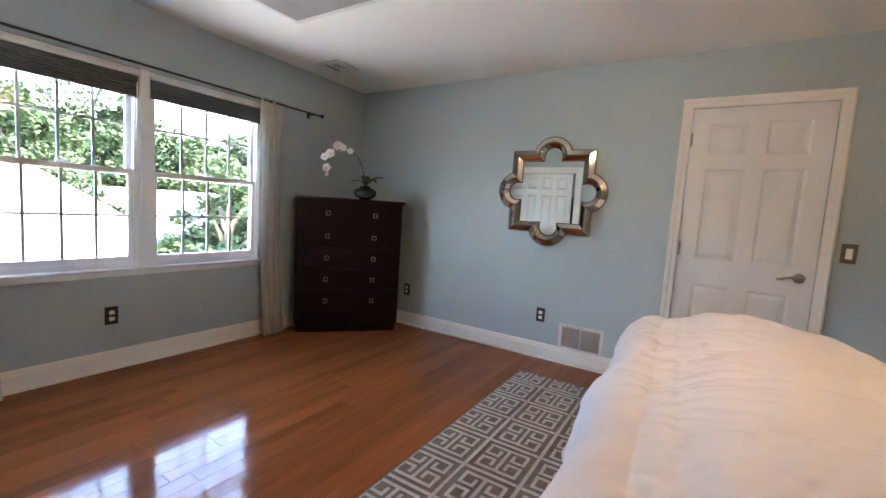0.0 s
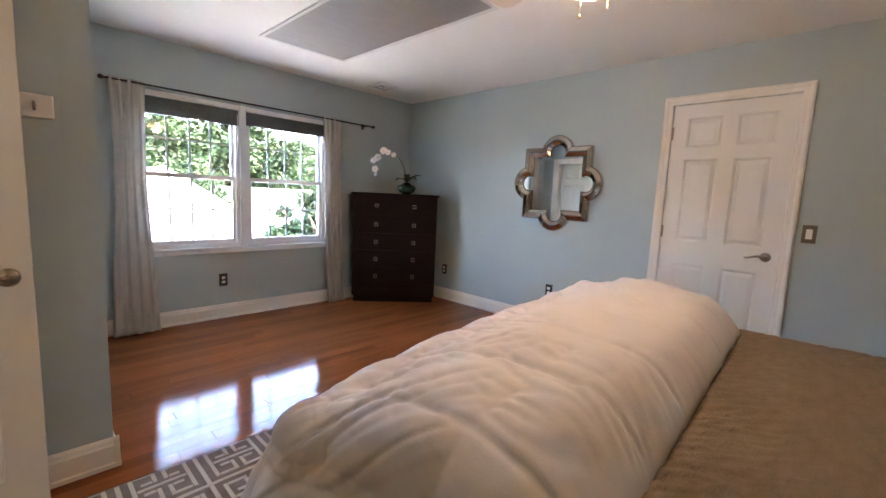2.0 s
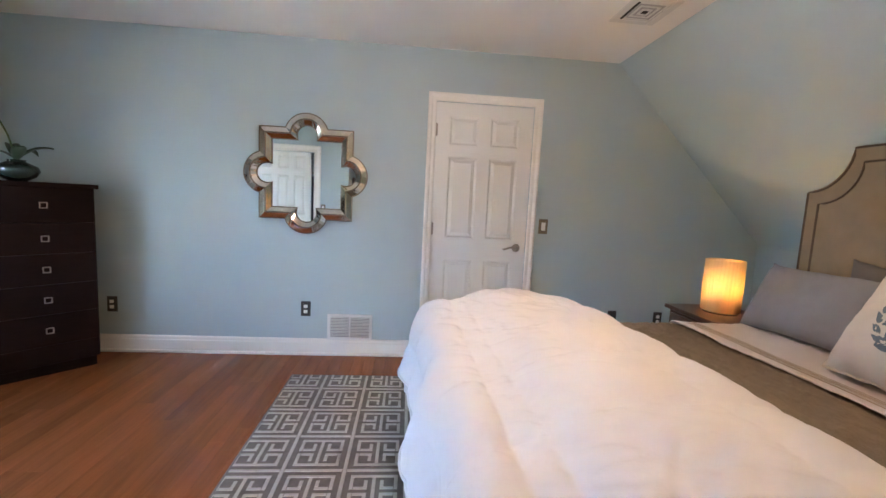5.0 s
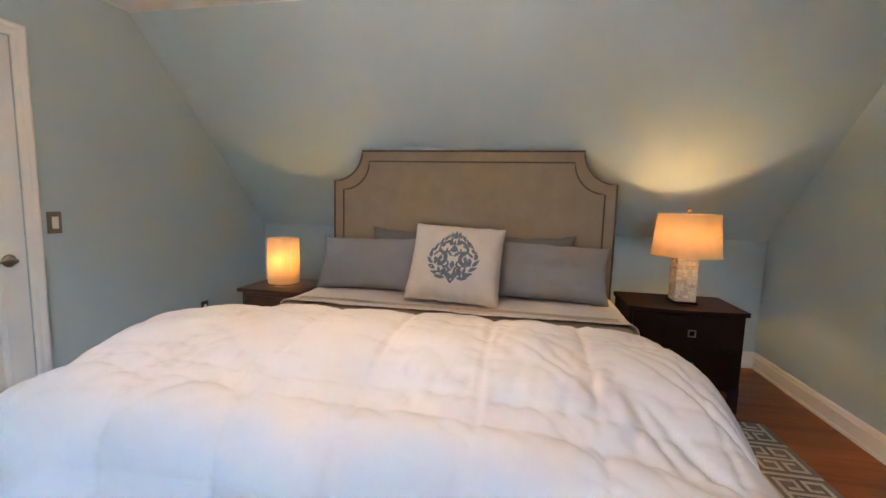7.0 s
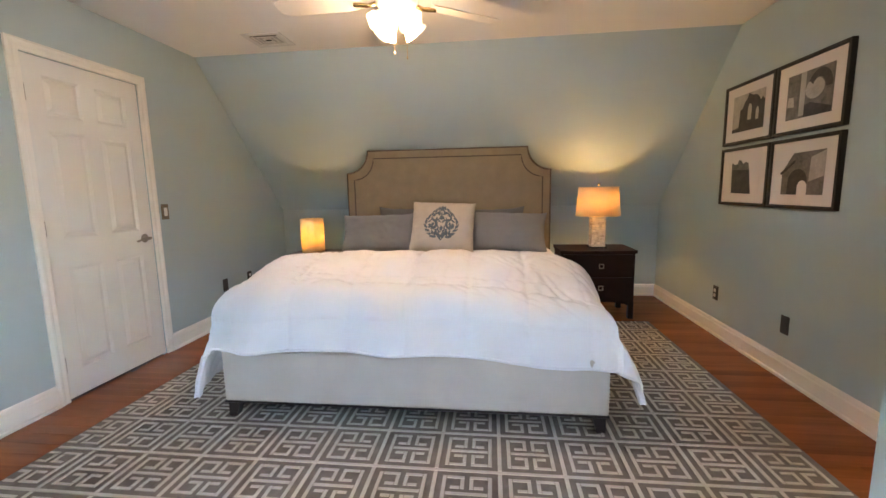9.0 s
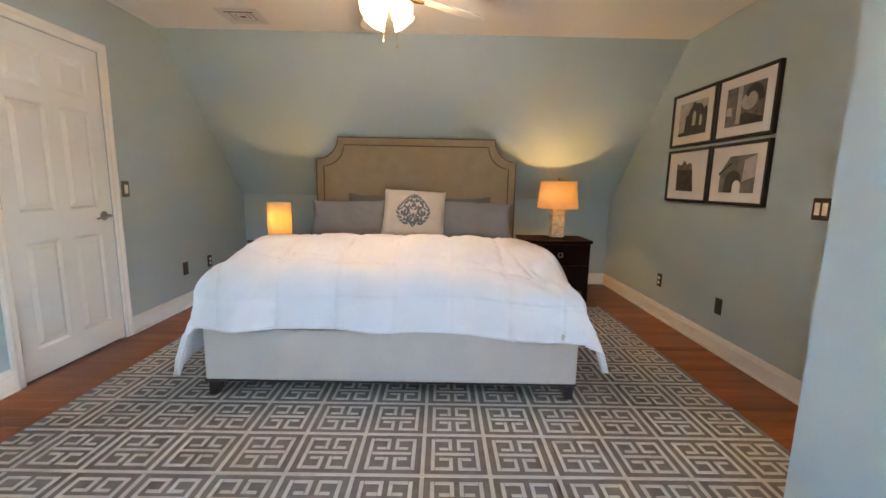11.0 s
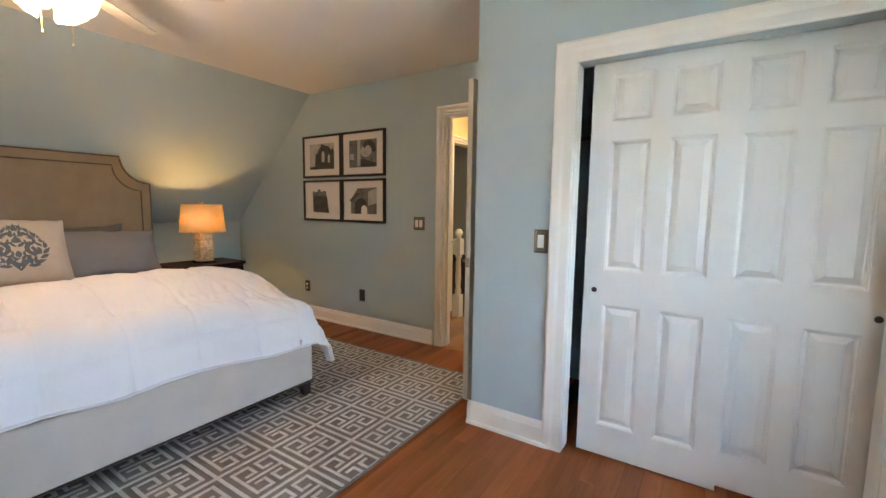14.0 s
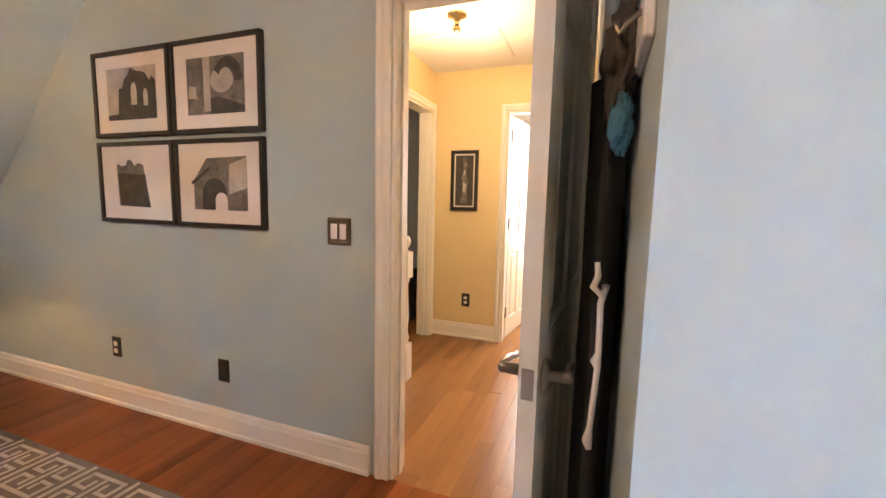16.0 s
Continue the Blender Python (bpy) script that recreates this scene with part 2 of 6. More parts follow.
def part(name, bm, material, parent=None, label="", smooth=False, kind=""):
    """Links a bmesh as one mesh object under a thing or part."""
    o = ORIGIN.get(parent.name, Vector((0, 0, 0))) if parent else Vector((0, 0, 0))
    if o.length:
        bmesh.ops.translate(bm, verts=bm.verts, vec=-o)
    bmesh.ops.recalc_face_normals(bm, faces=bm.faces)
    me = bpy.data.meshes.new(name)
    bm.to_mesh(me)
    bm.free()
    me.materials.append(material)
    if smooth:
        for p in me.polygons:
            p.use_smooth = True
    ob = new(name, me)
    if parent:
        ob.parent = parent
        ORIGIN[ob.name] = o
    return tagged(ob, label, kind=kind)


def share(name, mesh, parent, m):
    """Another piece on a mesh that exists already."""
    ob = new(name, mesh)
    ob.parent = parent
    ob.matrix_basis = Matrix.Translation(-ORIGIN.get(parent.name, Vector((0, 0, 0)))) @ m
    return ob


def box(bm, x0, x1, y0, y1, z0, z1, bevel=0.0, segments=1):
    r = bmesh.ops.create_cube(bm, size=1.0)
    for v in r["verts"]:
        v.co = Vector(((x0 + x1) / 2 + v.co.x * (x1 - x0), (y0 + y1) / 2 + v.co.y * (y1 - y0), (z0 + z1) / 2 + v.co.z * (z1 - z0)))
    if bevel:
        edges = list({e for v in r["verts"] for e in v.link_edges})
        bmesh.ops.bevel(bm, geom=edges, offset=bevel, segments=segments, affect="EDGES", profile=0.5)
    return r["verts"]


def cuboid(*args, **kw):
    bm = bmesh.new()
    box(bm, *args, **kw)
    return bm


def structure(name, bm, material, label=""):
    return tagged(part(name, bm, material, None, label), kind="structure")


def prism(bm, outline, axis, a, b):
    """Extrudes a closed outline (pairs) along an axis from a to b."""
    def at(p, w):
        return {"x": (w, p[0], p[1]), "y": (p[0], w, p[1]), "z": (p[0], p[1], w)}[axis]
    lo = [bm.verts.new(at(p, a)) for p in outline]
    hi = [bm.verts.new(at(p, b)) for p in outline]
    n = len(outline)
    bm.faces.new(lo)
    bm.faces.new(hi[::-1])
    for i in range(n):
        bm.faces.new((lo[i], hi[i], hi[(i + 1) % n], lo[(i + 1) % n]))


def tube(bm, points, radius, sides=8, closed=False):
    """A round bar through points; radius may be a list."""
    pts = [Vector(p) for p in points]
    rings = []
    n = len(pts)
    up = Vector((0.13, 0.31, 0.94))
    for i, p in enumerate(pts):
        d = (pts[min(i + 1, n - 1)] - pts[max(i - 1, 0)]).normalized()
        u = d.cross(up)
        if u.length < 0.05:
            u = d.cross(Vector((1, 0, 0)))
        u.normalize()
        w = d.cross(u)
        r = radius[i] if isinstance(radius, (list, tuple)) else radius
        rings.append([bm.verts.new(p + u * math.cos(a) * r + w * math.sin(a) * r) for a in [2 * math.pi * k / sides for k in range(sides)]])
    for a, b in zip(rings, rings[1:]):
        for k in range(sides):
            bm.faces.new((a[k], a[(k + 1) % sides], b[(k + 1) % sides], b[k]))
    bm.faces.new(rings[0][::-1])
    bm.faces.new(rings[-1])


def lathe(bm, profile, cx, cy, sides=24, cap=True):
    """Turns a profile of (radius, z) round a vertical axis."""
    rings = [[bm.verts.new((cx + r * math.cos(2 * math.pi * k / sides), cy + r * math.sin(2 * math.pi * k / sides), z)) for k in range(sides)] for r, z in profile]
    for a, b in zip(rings, rings[1:]):
        for k in range(sides):
            bm.faces.new((a[k], a[(k + 1) % sides], b[(k + 1) % sides], b[k]))
    if cap:
        bm.faces.new(rings[0][::-1])
        bm.faces.new(rings[-1])


def frustum(bm, x0, x1, z0, z1, y0, y1, inset):
    """A raised field in the xz plane: full size at y0, smaller at y1."""
    a = [bm.verts.new(p) for p in ((x0, y0, z0), (x1, y0, z0), (x1, y0, z1), (x0, y0, z1))]
    b = [bm.verts.new(p) for p in ((x0 + inset, y1, z0 + inset), (x1 - inset, y1, z0 + inset), (x1 - inset, y1, z1 - inset), (x0 + inset, y1, z1 - inset))]
    bm.faces.new(b)
    bm.faces.new(a[::-1])
    for i in range(4):
        bm.faces.new((a[i], a[(i + 1) % 4], b[(i + 1) % 4], b[i]))


def grid_surface(bm, nu, nv, place, wrap=False):
    """A sheet of nu x nv quads; place(i, j) gives each corner."""
    vs = [[bm.verts.new(place(i / nu, j / nv)) for j in range(nv + 1)] for i in range(nu + 1)]
    for i in range(nu):
        for j in range(nv):
            bm.faces.new((vs[i][j], vs[i + 1][j], vs[i + 1][j + 1], vs[i][j + 1]))
    return vs


def fnoise(x, y, z=0.0, s=1.0):
    return noise.noise(Vector((x * s, y * s, z)))


# ---- room: plan in metres ----
W, E, N, S, H = -3.18, 2.76, 3.65, -0.785, 2.43
KNEE, SLOPE_X = 1.04, 1.39
BX, BY = -1.182, 0.226          # corner of the closet block
T = 0.12

structure("floor", cuboid(W - T, E + T, S - T, N + T, -0.20, -0.012), M_GAP, "dark subfloor under hardwood boards")
bm = bmesh.new()
prism(bm, [(W - T, H), (SLOPE_X, H), (SLOPE_X + 0.05, H + 0.10), (W - T, H + 0.10)], "y", S - T, N + T)
structure("ceiling", bm, M_CEIL, "white painted flat ceiling")
bm = bmesh.new()
prism(bm, [(SLOPE_X, H), (E, KNEE), (E + T, KNEE), (E + T, KNEE + 0.06), (SLOPE_X + 0.05, H + 0.10)], "y", S - T, N + T)
structure("sloped_wall_east", bm, M_WALL, "blue-grey painted sloping wall under the roof")
structure("wall_knee", cuboid(E, E + T, S - T, N + T, -0.2, KNEE), M_WALL, "low blue-grey painted knee wall")

# north wall with a door opening
DN0, DN1, DTOP = -0.04, 0.735, 2.045
bm = bmesh.new()
box(bm, W - T, DN0, N, N + T, -0.2, H + 0.1)
box(bm, DN1, E + T, N, N + T, -0.2, H + 0.1)
box(bm, DN0, DN1, N, N + T, DTOP, H + 0.1)
box(bm, DN0, DN1, N + 0.06, N + T, -0.2, DTOP)
structure("wall_north", bm, M_WALL, "blue-grey painted wall with a white door")

# south wall with the doorway to the hall
DS0, DS1 = -1.095, -0.318
bm = bmesh.new()
box(bm, DS1, E + T, S - T, S, -0.2, H + 0.1)
box(bm, W - T, DS0, S - T, S, -0.2, H + 0.1)
box(bm, DS0, DS1, S - T, S, DTOP, H + 0.1)
structure("wall_south", bm, M_WALL, "blue-grey painted wall with framed photographs")

# west wall with the window opening
WY0, WY1, WZ0, WZ1 = 0.70, 2.42, 0.69, 2.02
bm = bmesh.new()
box(bm, W - T, W, BY, WY0, -0.2, H + 0.1)
box(bm, W - T, W, WY1, N, -0.2, H + 0.1)
box(bm, W - T, W, WY0, WY1, -0.2, WZ0)
box(bm, W - T, W, WY0, WY1, WZ1, H + 0.1)
box(bm, W - T, W, S, BY, -0.2, H + 0.1)
structure("wall_west", bm, M_WALL, "blue-grey painted window wall")

# closet block: short east face and the closet front
CX0, CX1, CTOP = -2.87, -1.712, 1.945
structure("wall_closet_end", cuboid(BX - 0.10, BX, S, BY - 0.1002, 0, H), M_WALL, "blue-grey painted end of the closet block")
structure("wall_closet_front", cuboid(CX1, BX, BY - 0.10, BY - 0.0002, 0, H), M_WALL, "blue-grey painted wall beside the closet doors")
structure("wall_closet_west", cuboid(W, CX0, BY - 0.10, BY, 0, H), M_WALL, "blue-grey painted strip beside the closet doors")
structure("wall_closet_head", cuboid(CX0, CX1, BY - 0.10, BY - 0.0002, CTOP, H), M_WALL, "blue-grey painted wall above the closet doors")


# trim: profiled boards
def base_profile(d=0.016, h=0.135):
    return [(0, 0), (d + 0.006, 0), (d + 0.006, 0.018), (d, 0.024), (d, h - 0.035), (d - 0.004, h - 0.028), (d - 0.006, h - 0.012), (0.004, h), (0, h)]


def baseboard(name, a, b, out, label="white moulded baseboard"):
    """A baseboard from a to b (x, y), standing out along `out`."""
    bm = bmesh.new()
    ends = []
    for p in (a, b):
        ends.append([bm.verts.new((p[0] + out[0] * d, p[1] + out[1] * d, z)) for d, z in base_profile()])
    n = len(ends[0])
    for i in range(n):
        bm.faces.new((ends[0][i], ends[0][(i + 1) % n], ends[1][(i + 1) % n], ends[1][i]))
    bm.faces.new(ends[0])
    bm.faces.new(ends[1][::-1])
    return structure(name, bm, M_TRIM, label)


baseboard("baseboard_north", (W, N), (DN0 - 0.066, N), (0, -1))
baseboard("baseboard_north_east", (DN1 + 0.066, N), (E, N), (0, -1))
baseboard("baseboard_west", (W, BY), (W, N), (1, 0))
baseboard("baseboard_south", (DS1 + 0.096, S), (E, S), (0, 1))
baseboard("baseboard_knee", (E, S), (E, N), (-1, 0))
baseboard("baseboard_closet", (BX + 0.02, BY), (-1.64, BY), (0, 1))
baseboard("baseboard_block", (BX, S), (BX, BY + 0.02), (1, 0))


def casing_bar(bm, p0, p1, wide, face, out, into):
    """A moulded casing bar in a wall plane. p0, p1: ends along the bar's inner edge (u, z); face: (axis, place); out: side it stands out to."""
    prof = [(0, 0), (0, 0.010), (0.008, 0.014), (wide * 0.45, 0.012), (wide * 0.62, 0.018), (wide - 0.012, 0.020), (wide, 0.014), (wide, 0)]
    (u0, z0), (u1, z1) = p0, p1
    du, dz = into
    ends = []
    for (u, z, k) in ((u0, z0, 0), (u1, z1, 1)):
        ring = []
        for s, h in prof:
            uu, zz = u + du * s, z + dz * s
            if abs(dz) > 0.5:       # top bar: mitred ends
                uu += (-s if (k == 0) == (u0 < u1) else s)
            elif k == 1 and z1 > 1.5:
                zz = z + s
            q = face[1] + out * h
            ring.append(bm.verts.new((uu, q, zz) if face[0] == "y" else (q, uu, zz)))
        ends.append(ring)
    n = len(prof)
    for i in range(n):
        bm.faces.new((ends[0][i], ends[0][(i + 1) % n], ends[1][(i + 1) % n], ends[1][i]))
    bm.faces.new(ends[0])
    bm.faces.new(ends[1][::-1])


def door_casing(name, u0, u1, top, face, out, wide=0.065):
    bm = bmesh.new()
    casing_bar(bm, (u0, 0), (u0, top), wide, face, out, (-1, 0))
    casing_bar(bm, (u1, 0), (u1, top), wide, face, out, (1, 0))
    casing_bar(bm, (u0, top), (u1, top), wide, face, out, (0, 1))
    return structure(name, bm, M_TRIM, "white moulded door casing")


door_casing("trim_door_north", DN0, DN1, DTOP, ("y", N), -1)
door_casing("trim_door_hall", DS0 + 0.0, DS1, DTOP, ("y", S), 1, 0.068)
door_casing("trim_door_hall_outside", DS0, DS1, DTOP, ("y", S - T), -1, 0.065)
door_casing("trim_closet", CX0, CX1, CTOP, ("y", BY), 1, 0.10)
bm = bmesh.new()
box(bm, DS1 - 0.018, DS1 + 0.002, S - T + 0.002, S - 0.002, 0, DTOP)
box(bm, DS0 - 0.002, DS0 + 0.004, S - T + 0.002, S - 0.002, 0, DTOP)
box(bm, DS0, DS1, S - T + 0.002, S - 0.002, DTOP - 0.018, DTOP + 0.002)
box(bm, DS1 - 0.030, DS1 - 0.018, S - 0.075, S - 0.045, 0, DTOP - 0.018)
structure("trim_hall_jamb", bm, M_TRIM, "white door jamb with stop")
bm = bmesh.new()
box(bm, CX1 - 0.004, CX1 + 0.001, BY - 0.099, BY - 0.002, 0, CTOP)
box(bm, CX0 - 0.001, CX0 + 0.012, BY - 0.099, BY - 0.002, 0, CTOP)
structure("trim_closet_jamb", bm, M_TRIM, "white closet jamb")
bm = bmesh.new()
box(bm, CX0 - 0.3, CX1 + 0.5, S + 0.004, S + 0.03, 0.0, H - 0.004)
structure("closet_back", bm, M_WALL, "closet back wall in shade")


# ---- doors ----
def lever(parent, x, y, z, side, way, drop=0.012):
    """A lever handle on a door face at y, standing out to `side`, its lever pointing along x by `way`."""
    bm = bmesh.new()
    prof = [(0.002, 0.0), (0.031, 0.0), (0.033, 0.003), (0.029, 0.008), (0.020, 0.012), (0.012, 0.014), (0.011, 0.048), (0.009, 0.050)]
    rings = [[bm.verts.new((x + r * math.cos(a), y + side * h, z + r * math.sin(a))) for a in [2 * math.pi * k / 18 for k in range(18)]] for r, h in prof]
    for a, b in zip(rings, rings[1:]):
        for k in range(18):
            bm.faces.new((a[k], a[(k + 1) % 18], b[(k + 1) % 18], b[k]))
    bm.faces.new(rings[0])
    bm.faces.new(rings[-1])
    h = part("door_handle", bm, M_NICKEL, parent, "aged nickel lever handle", smooth=True)
    bm = bmesh.new()
    pts = [(x + way * s, y + side * 0.046, z + dz) for s, dz in ((-0.008, 0), (0.015, 0.004), (0.04, 0.006), (0.065, 0.001), (0.09, -drop * 0.7), (0.108, -drop), (0.118, -drop + 0.004))]
    tube(bm, pts, [0.010, 0.010, 0.008, 0.007, 0.007, 0.007, 0.004], 10)
    part("lever", bm, M_NICKEL, h, smooth=True)


def panel_mould(x0, x1, z0, z1, y, way):
    """A moulded panel sunk in a door face at y: ovolo edge, narrow valley, sloped margin and raised field."""
    steps = ((0.0, 0.0004), (0.003, 0.0035), (0.007, 0.0045), (0.013, 0.0125), (0.019, 0.0138), (0.022, 0.0125), (0.042, 0.0045), (0.044, 0.0028))
    bm = bmesh.new()
    rings = [[bm.verts.new(p) for p in ((x0 + s, y + way * d, z0 + s), (x1 - s, y + way * d, z0 + s), (x1 - s, y + way * d, z1 - s), (x0 + s, y + way * d, z1 - s))] for s, d in steps]
    for a, b in zip(rings, rings[1:]):
        for i in range(4):
            bm.faces.new((a[i], a[(i + 1) % 4], b[(i + 1) % 4], b[i]))
    bm.faces.new(rings[-1])
    return bm


def six_panel(name, w, h, label, thick=0.035, stile=0.140, middle=0.125):
    """A six-panel door leaf in its own axes: x 0..w, y 0..thick, z 0..h. Front is y = 0."""
    d = thing(name, (0, 0, 0), label, "door", turn=None)
    tagged(d, kind="structure")
    st, mid = stile * w, middle * w
    pw = (w - 2 * st - mid) / 2
    cols = [(st, st + pw), (w - st - pw, w - st)]
    rows = [(0.081 * h, 0.395 * h), (0.483 * h, 0.797 * h), (0.842 * h, 0.951 * h)]
    bm = bmesh.new()
    rec = 0.015
    box(bm, 0.001, w - 0.001, rec, thick - rec, 0.001, h - 0.001)
    for x0, x1 in ((0, cols[0][0]), (cols[0][1], cols[1][0]), (cols[1][1], w)):
        box(bm, x0, x1, 0, thick, 0, h)
    for c in cols:
        zs = [0] + [z for r in rows for z in r] + [h]
        for z0, z1 in zip(zs[0::2], zs[1::2]):
            box(bm, c[0], c[1], 0.0002, thick - 0.0002, z0, z1)
    part("leaf", bm, M_DOOR, d)
    for c in cols:
        for r in rows:
            for s in (0, 1):
                part("panel", panel_mould(c[0], c[1], r[0], r[1], 0.0 if s == 0 else thick, 1 if s == 0 else -1), M_DOOR, d)
    return d


def hinges(parent, x, y0, y1, zs):
    for z in zs:
        bm = bmesh.new()
        box(bm, x - 0.012, x + 0.012, min(y0, y1), max(y0, y1), z - 0.045, z + 0.045, 0.002)
        tube(bm, [(x, y0, z - 0.05), (x, y0, z + 0.05)], 0.006)
        part("hinge", bm, M_NICKEL, parent, "aged nickel butt hinge")


door_n = six_panel("door_north", 0.768, 2.032, "white six-panel door, closed, with a nickel lever")
lever(door_n, 0.755 - 0.062, 0.0, 0.92, -1, -1)
hinges(door_n, 0.0, -0.004, 0.004, (0.22, 1.05, 1.82))
door_n.matrix_world = pose(DN0 + 0.0035, N + 0.006, 0.010)

door_h = six_panel("door_hall", 0.775, 2.02, "white six-panel bedroom door standing open")
lever(door_h, 0.775 - 0.062, 0.0, 0.90, -1, -1)
lever(door_h, 0.775 - 0.062, 0.035, 0.90, 1, -1)
bm = bmesh.new()
box(bm, 0.7748, 0.7765, 0.006, 0.029, 0.87, 0.93)
part("latch_plate", bm, M_NICKEL, door_h)
door_h.matrix_world = pose(-1.050, S + 0.022, 0.010, 0, 0, 86.5)

closet_1 = six_panel("closet_door_front", 0.61, 1.975, "white six-panel sliding closet door, slightly open", stile=0.150, middle=0.130)
closet_2 = six_panel("closet_door_rear", 0.61, 1.975, "white six-panel sliding closet door behind the first", stile=0.150, middle=0.130)
for d, x in ((closet_1, 0.05), (closet_2, 0.556)):
    bm = bmesh.new()
    ring = [[bm.verts.new((x + r * math.cos(a), yy, 0.85 + r * math.sin(a))) for a in [2 * math.pi * k / 16 for k in range(16)]] for r, yy in ((0.0135, -0.0005), (0.0125, -0.003), (0.010, -0.0032), (0.009, -0.0022))]
    for a, b in zip(ring, ring[1:]):
        for k in range(16):
            bm.faces.new((a[k], a[(k + 1) % 16], b[(k + 1) % 16], b[k]))
    bm.faces.new(ring[-1])
    part("finger_pull", bm, M_BLACKPLASTIC, d, "dark round finger pull")
# leaves turned so that their fronts face the room (towards +y)
closet_1.matrix_world = pose(-1.773, 0.150, 0.008, 0, 0, 180)
closet_2.matrix_world = pose(-2.292, 0.105, 0.008, 0, 0, 180)


# ---- window ----
def window_unit(name, y0, y1, z0, z1, blind_z):
    """A double-hung window with grilles and a roller blind, in the west wall."""
    w = tagged(thing(name, (W - 0.06, (y0 + y1) / 2, z0), "white vinyl double-hung window with grey grilles", "window"), kind="structure")
    xo, xi = W - 0.115, W - 0.015
    f = 0.035
    bm = bmesh.new()
    box(bm, xo, xi, y0, y0 + f, z0, z1)
    box(bm, xo, xi, y1 - f, y1, z0, z1)
    box(bm, xo, xi, y0 + f, y1 - f, z0, z0 + f)
    box(bm, xo, xi, y0 + f, y1 - f, z1 - f, z1)
    part("window_frame", bm, M_VINYL, w)
    zm = 1.335
    for nm, a, b, x in (("lower_sash", z0 + f, zm + 0.02, xi - 0.03), ("upper_sash", zm - 0.02, z1 - f, xi - 0.065)):
        bm = bmesh.new()
        s = 0.028
        ya, yb = y0 + f, y1 - f
        box(bm, x - 0.015, x + 0.015, ya, ya + s, a, b)
        box(bm, x - 0.015, x + 0.015, yb - s, yb, a, b)
        box(bm, x - 0.015, x + 0.015, ya + s, yb - s, a, a + s + 0.008)
        box(bm, x - 0.015, x + 0.015, ya + s, yb - s, b - s - 0.006, b)
        sash = part(nm, bm, M_VINYL, w)
        for k in (1, 2, 3):
            yy = ya + s + (yb - ya - 2 * s) * k / 4
            part("grille_bar", cuboid(x - 0.006, x + 0.006, yy - 0.008, yy + 0.008, a + s, b - s), M_MUNTIN, sash)
        zz = (a + b) / 2
        part("grille_bar", cuboid(x - 0.0055, x + 0.0055, ya + s, yb - s, zz - 0.008, zz + 0.008), M_MUNTIN, sash)
        g = part("pane", cuboid(x - 0.002, x + 0.002, ya + s, yb - s, a + s, b - s), M_GLASS, sash)
        g.visible_shadow = False
    bm = bmesh.new()
    box(bm, xi - 0.015, xi + 0.012, (y0 + y1) / 2 - 0.03, (y0 + y1) / 2 + 0.03, zm + 0.02, zm + 0.032, 0.003)
    part("sash_lock", bm, M_VINYL, w)
    b = thing("roller_blind", (W, (y0 + y1) / 2, blind_z), "dark grey blind drawn up at the top of the window", "blind", "window blinds")
    n = 7
    for k in range(n):
        za = blind_z + 0.012 + (z1 - 0.05 - blind_z - 0.012) * k / n
        zb = blind_z + 0.012 + (z1 - 0.05 - blind_z - 0.012) * (k + 1) / n
        bm = bmesh.new()
        prism(bm, [(W - 0.010, za), (W + 0.006, (za + zb) / 2), (W - 0.010, zb), (W - 0.026, (za + zb) / 2)], "y", y0 + 0.012, y1 - 0.012)
        part("fold", bm, M_SHADE_DARK, b)
    part("headrail", cuboid(W - 0.03, W + 0.008, y0 + 0.01, y1 - 0.01, z1 - 0.05, z1 - 0.022, 0.003), M_VINYL, b)
    part("bottom_rail", cuboid(W - 0.026, W + 0.006, y0 + 0.012, y1 - 0.012, blind_z, blind_z + 0.012, 0.003), M_SHADE_DARK, b)
    return w


window_unit("window_1", 0.70, 1.515, 0.69, 2.02, 1.83)
window_unit("window_2", 1.565, 2.42, 0.69, 2.02, 1.845)
structure("trim_window_mullion", cuboid(W - 0.11, W + 0.004, 1.515, 1.565, 0.69, 2.02), M_VINYL, "white window mullion")
bm = bmesh.new()
box(bm, W - 0.02, W + 0.035, 0.66, 2.46, 0.672, 0.69, 0.004)
box(bm, W, W + 0.012, 0.69, 2.43, 0.632, 0.672, 0.003)
structure("window_sill", bm, M_VINYL, "white window sill and apron")
bm = bmesh.new()
tube(bm, [(W + 0.012, 1.49, 1.93), (W + 0.014, 1.488, 1.70), (W + 0.012, 1.486, 1.52)], 0.004)
wand = part("blind_wand", bm, M_WHITEPLASTIC)
tagged(wand, "white blind wand hanging beside the mullion", "blind wand")


def curtain_rod():
    r = thing("curtain_rod", (W + 0.07, 1.78, 2.03), "dark bronze curtain rod above the window", "curtain rod")
    bm = bmesh.new()
    tube(bm, [(W + 0.075, 0.50, 2.035), (W + 0.075, 3.00, 2.035)], 0.008, 10)
    part("rod", bm, M_ROD, r)
    for y in (0.49, 3.005):
        bm = bmesh.new()
        bmesh.ops.create_uvsphere(bm, u_segments=12, v_segments=8, radius=0.018, matrix=Matrix.Translation((W + 0.075, y, 2.035)))
        part("finial", bm, M_ROD, r, smooth=True)
    for y in (0.62, 2.90):
        bm = bmesh.new()
        box(bm, W, W + 0.075, y - 0.006, y + 0.006, 2.024, 2.034)
        box(bm, W, W + 0.006, y - 0.015, y + 0.015, 2.00, 2.06)
        part("bracket", bm, M_ROD, r)
    return r


curtain_rod()


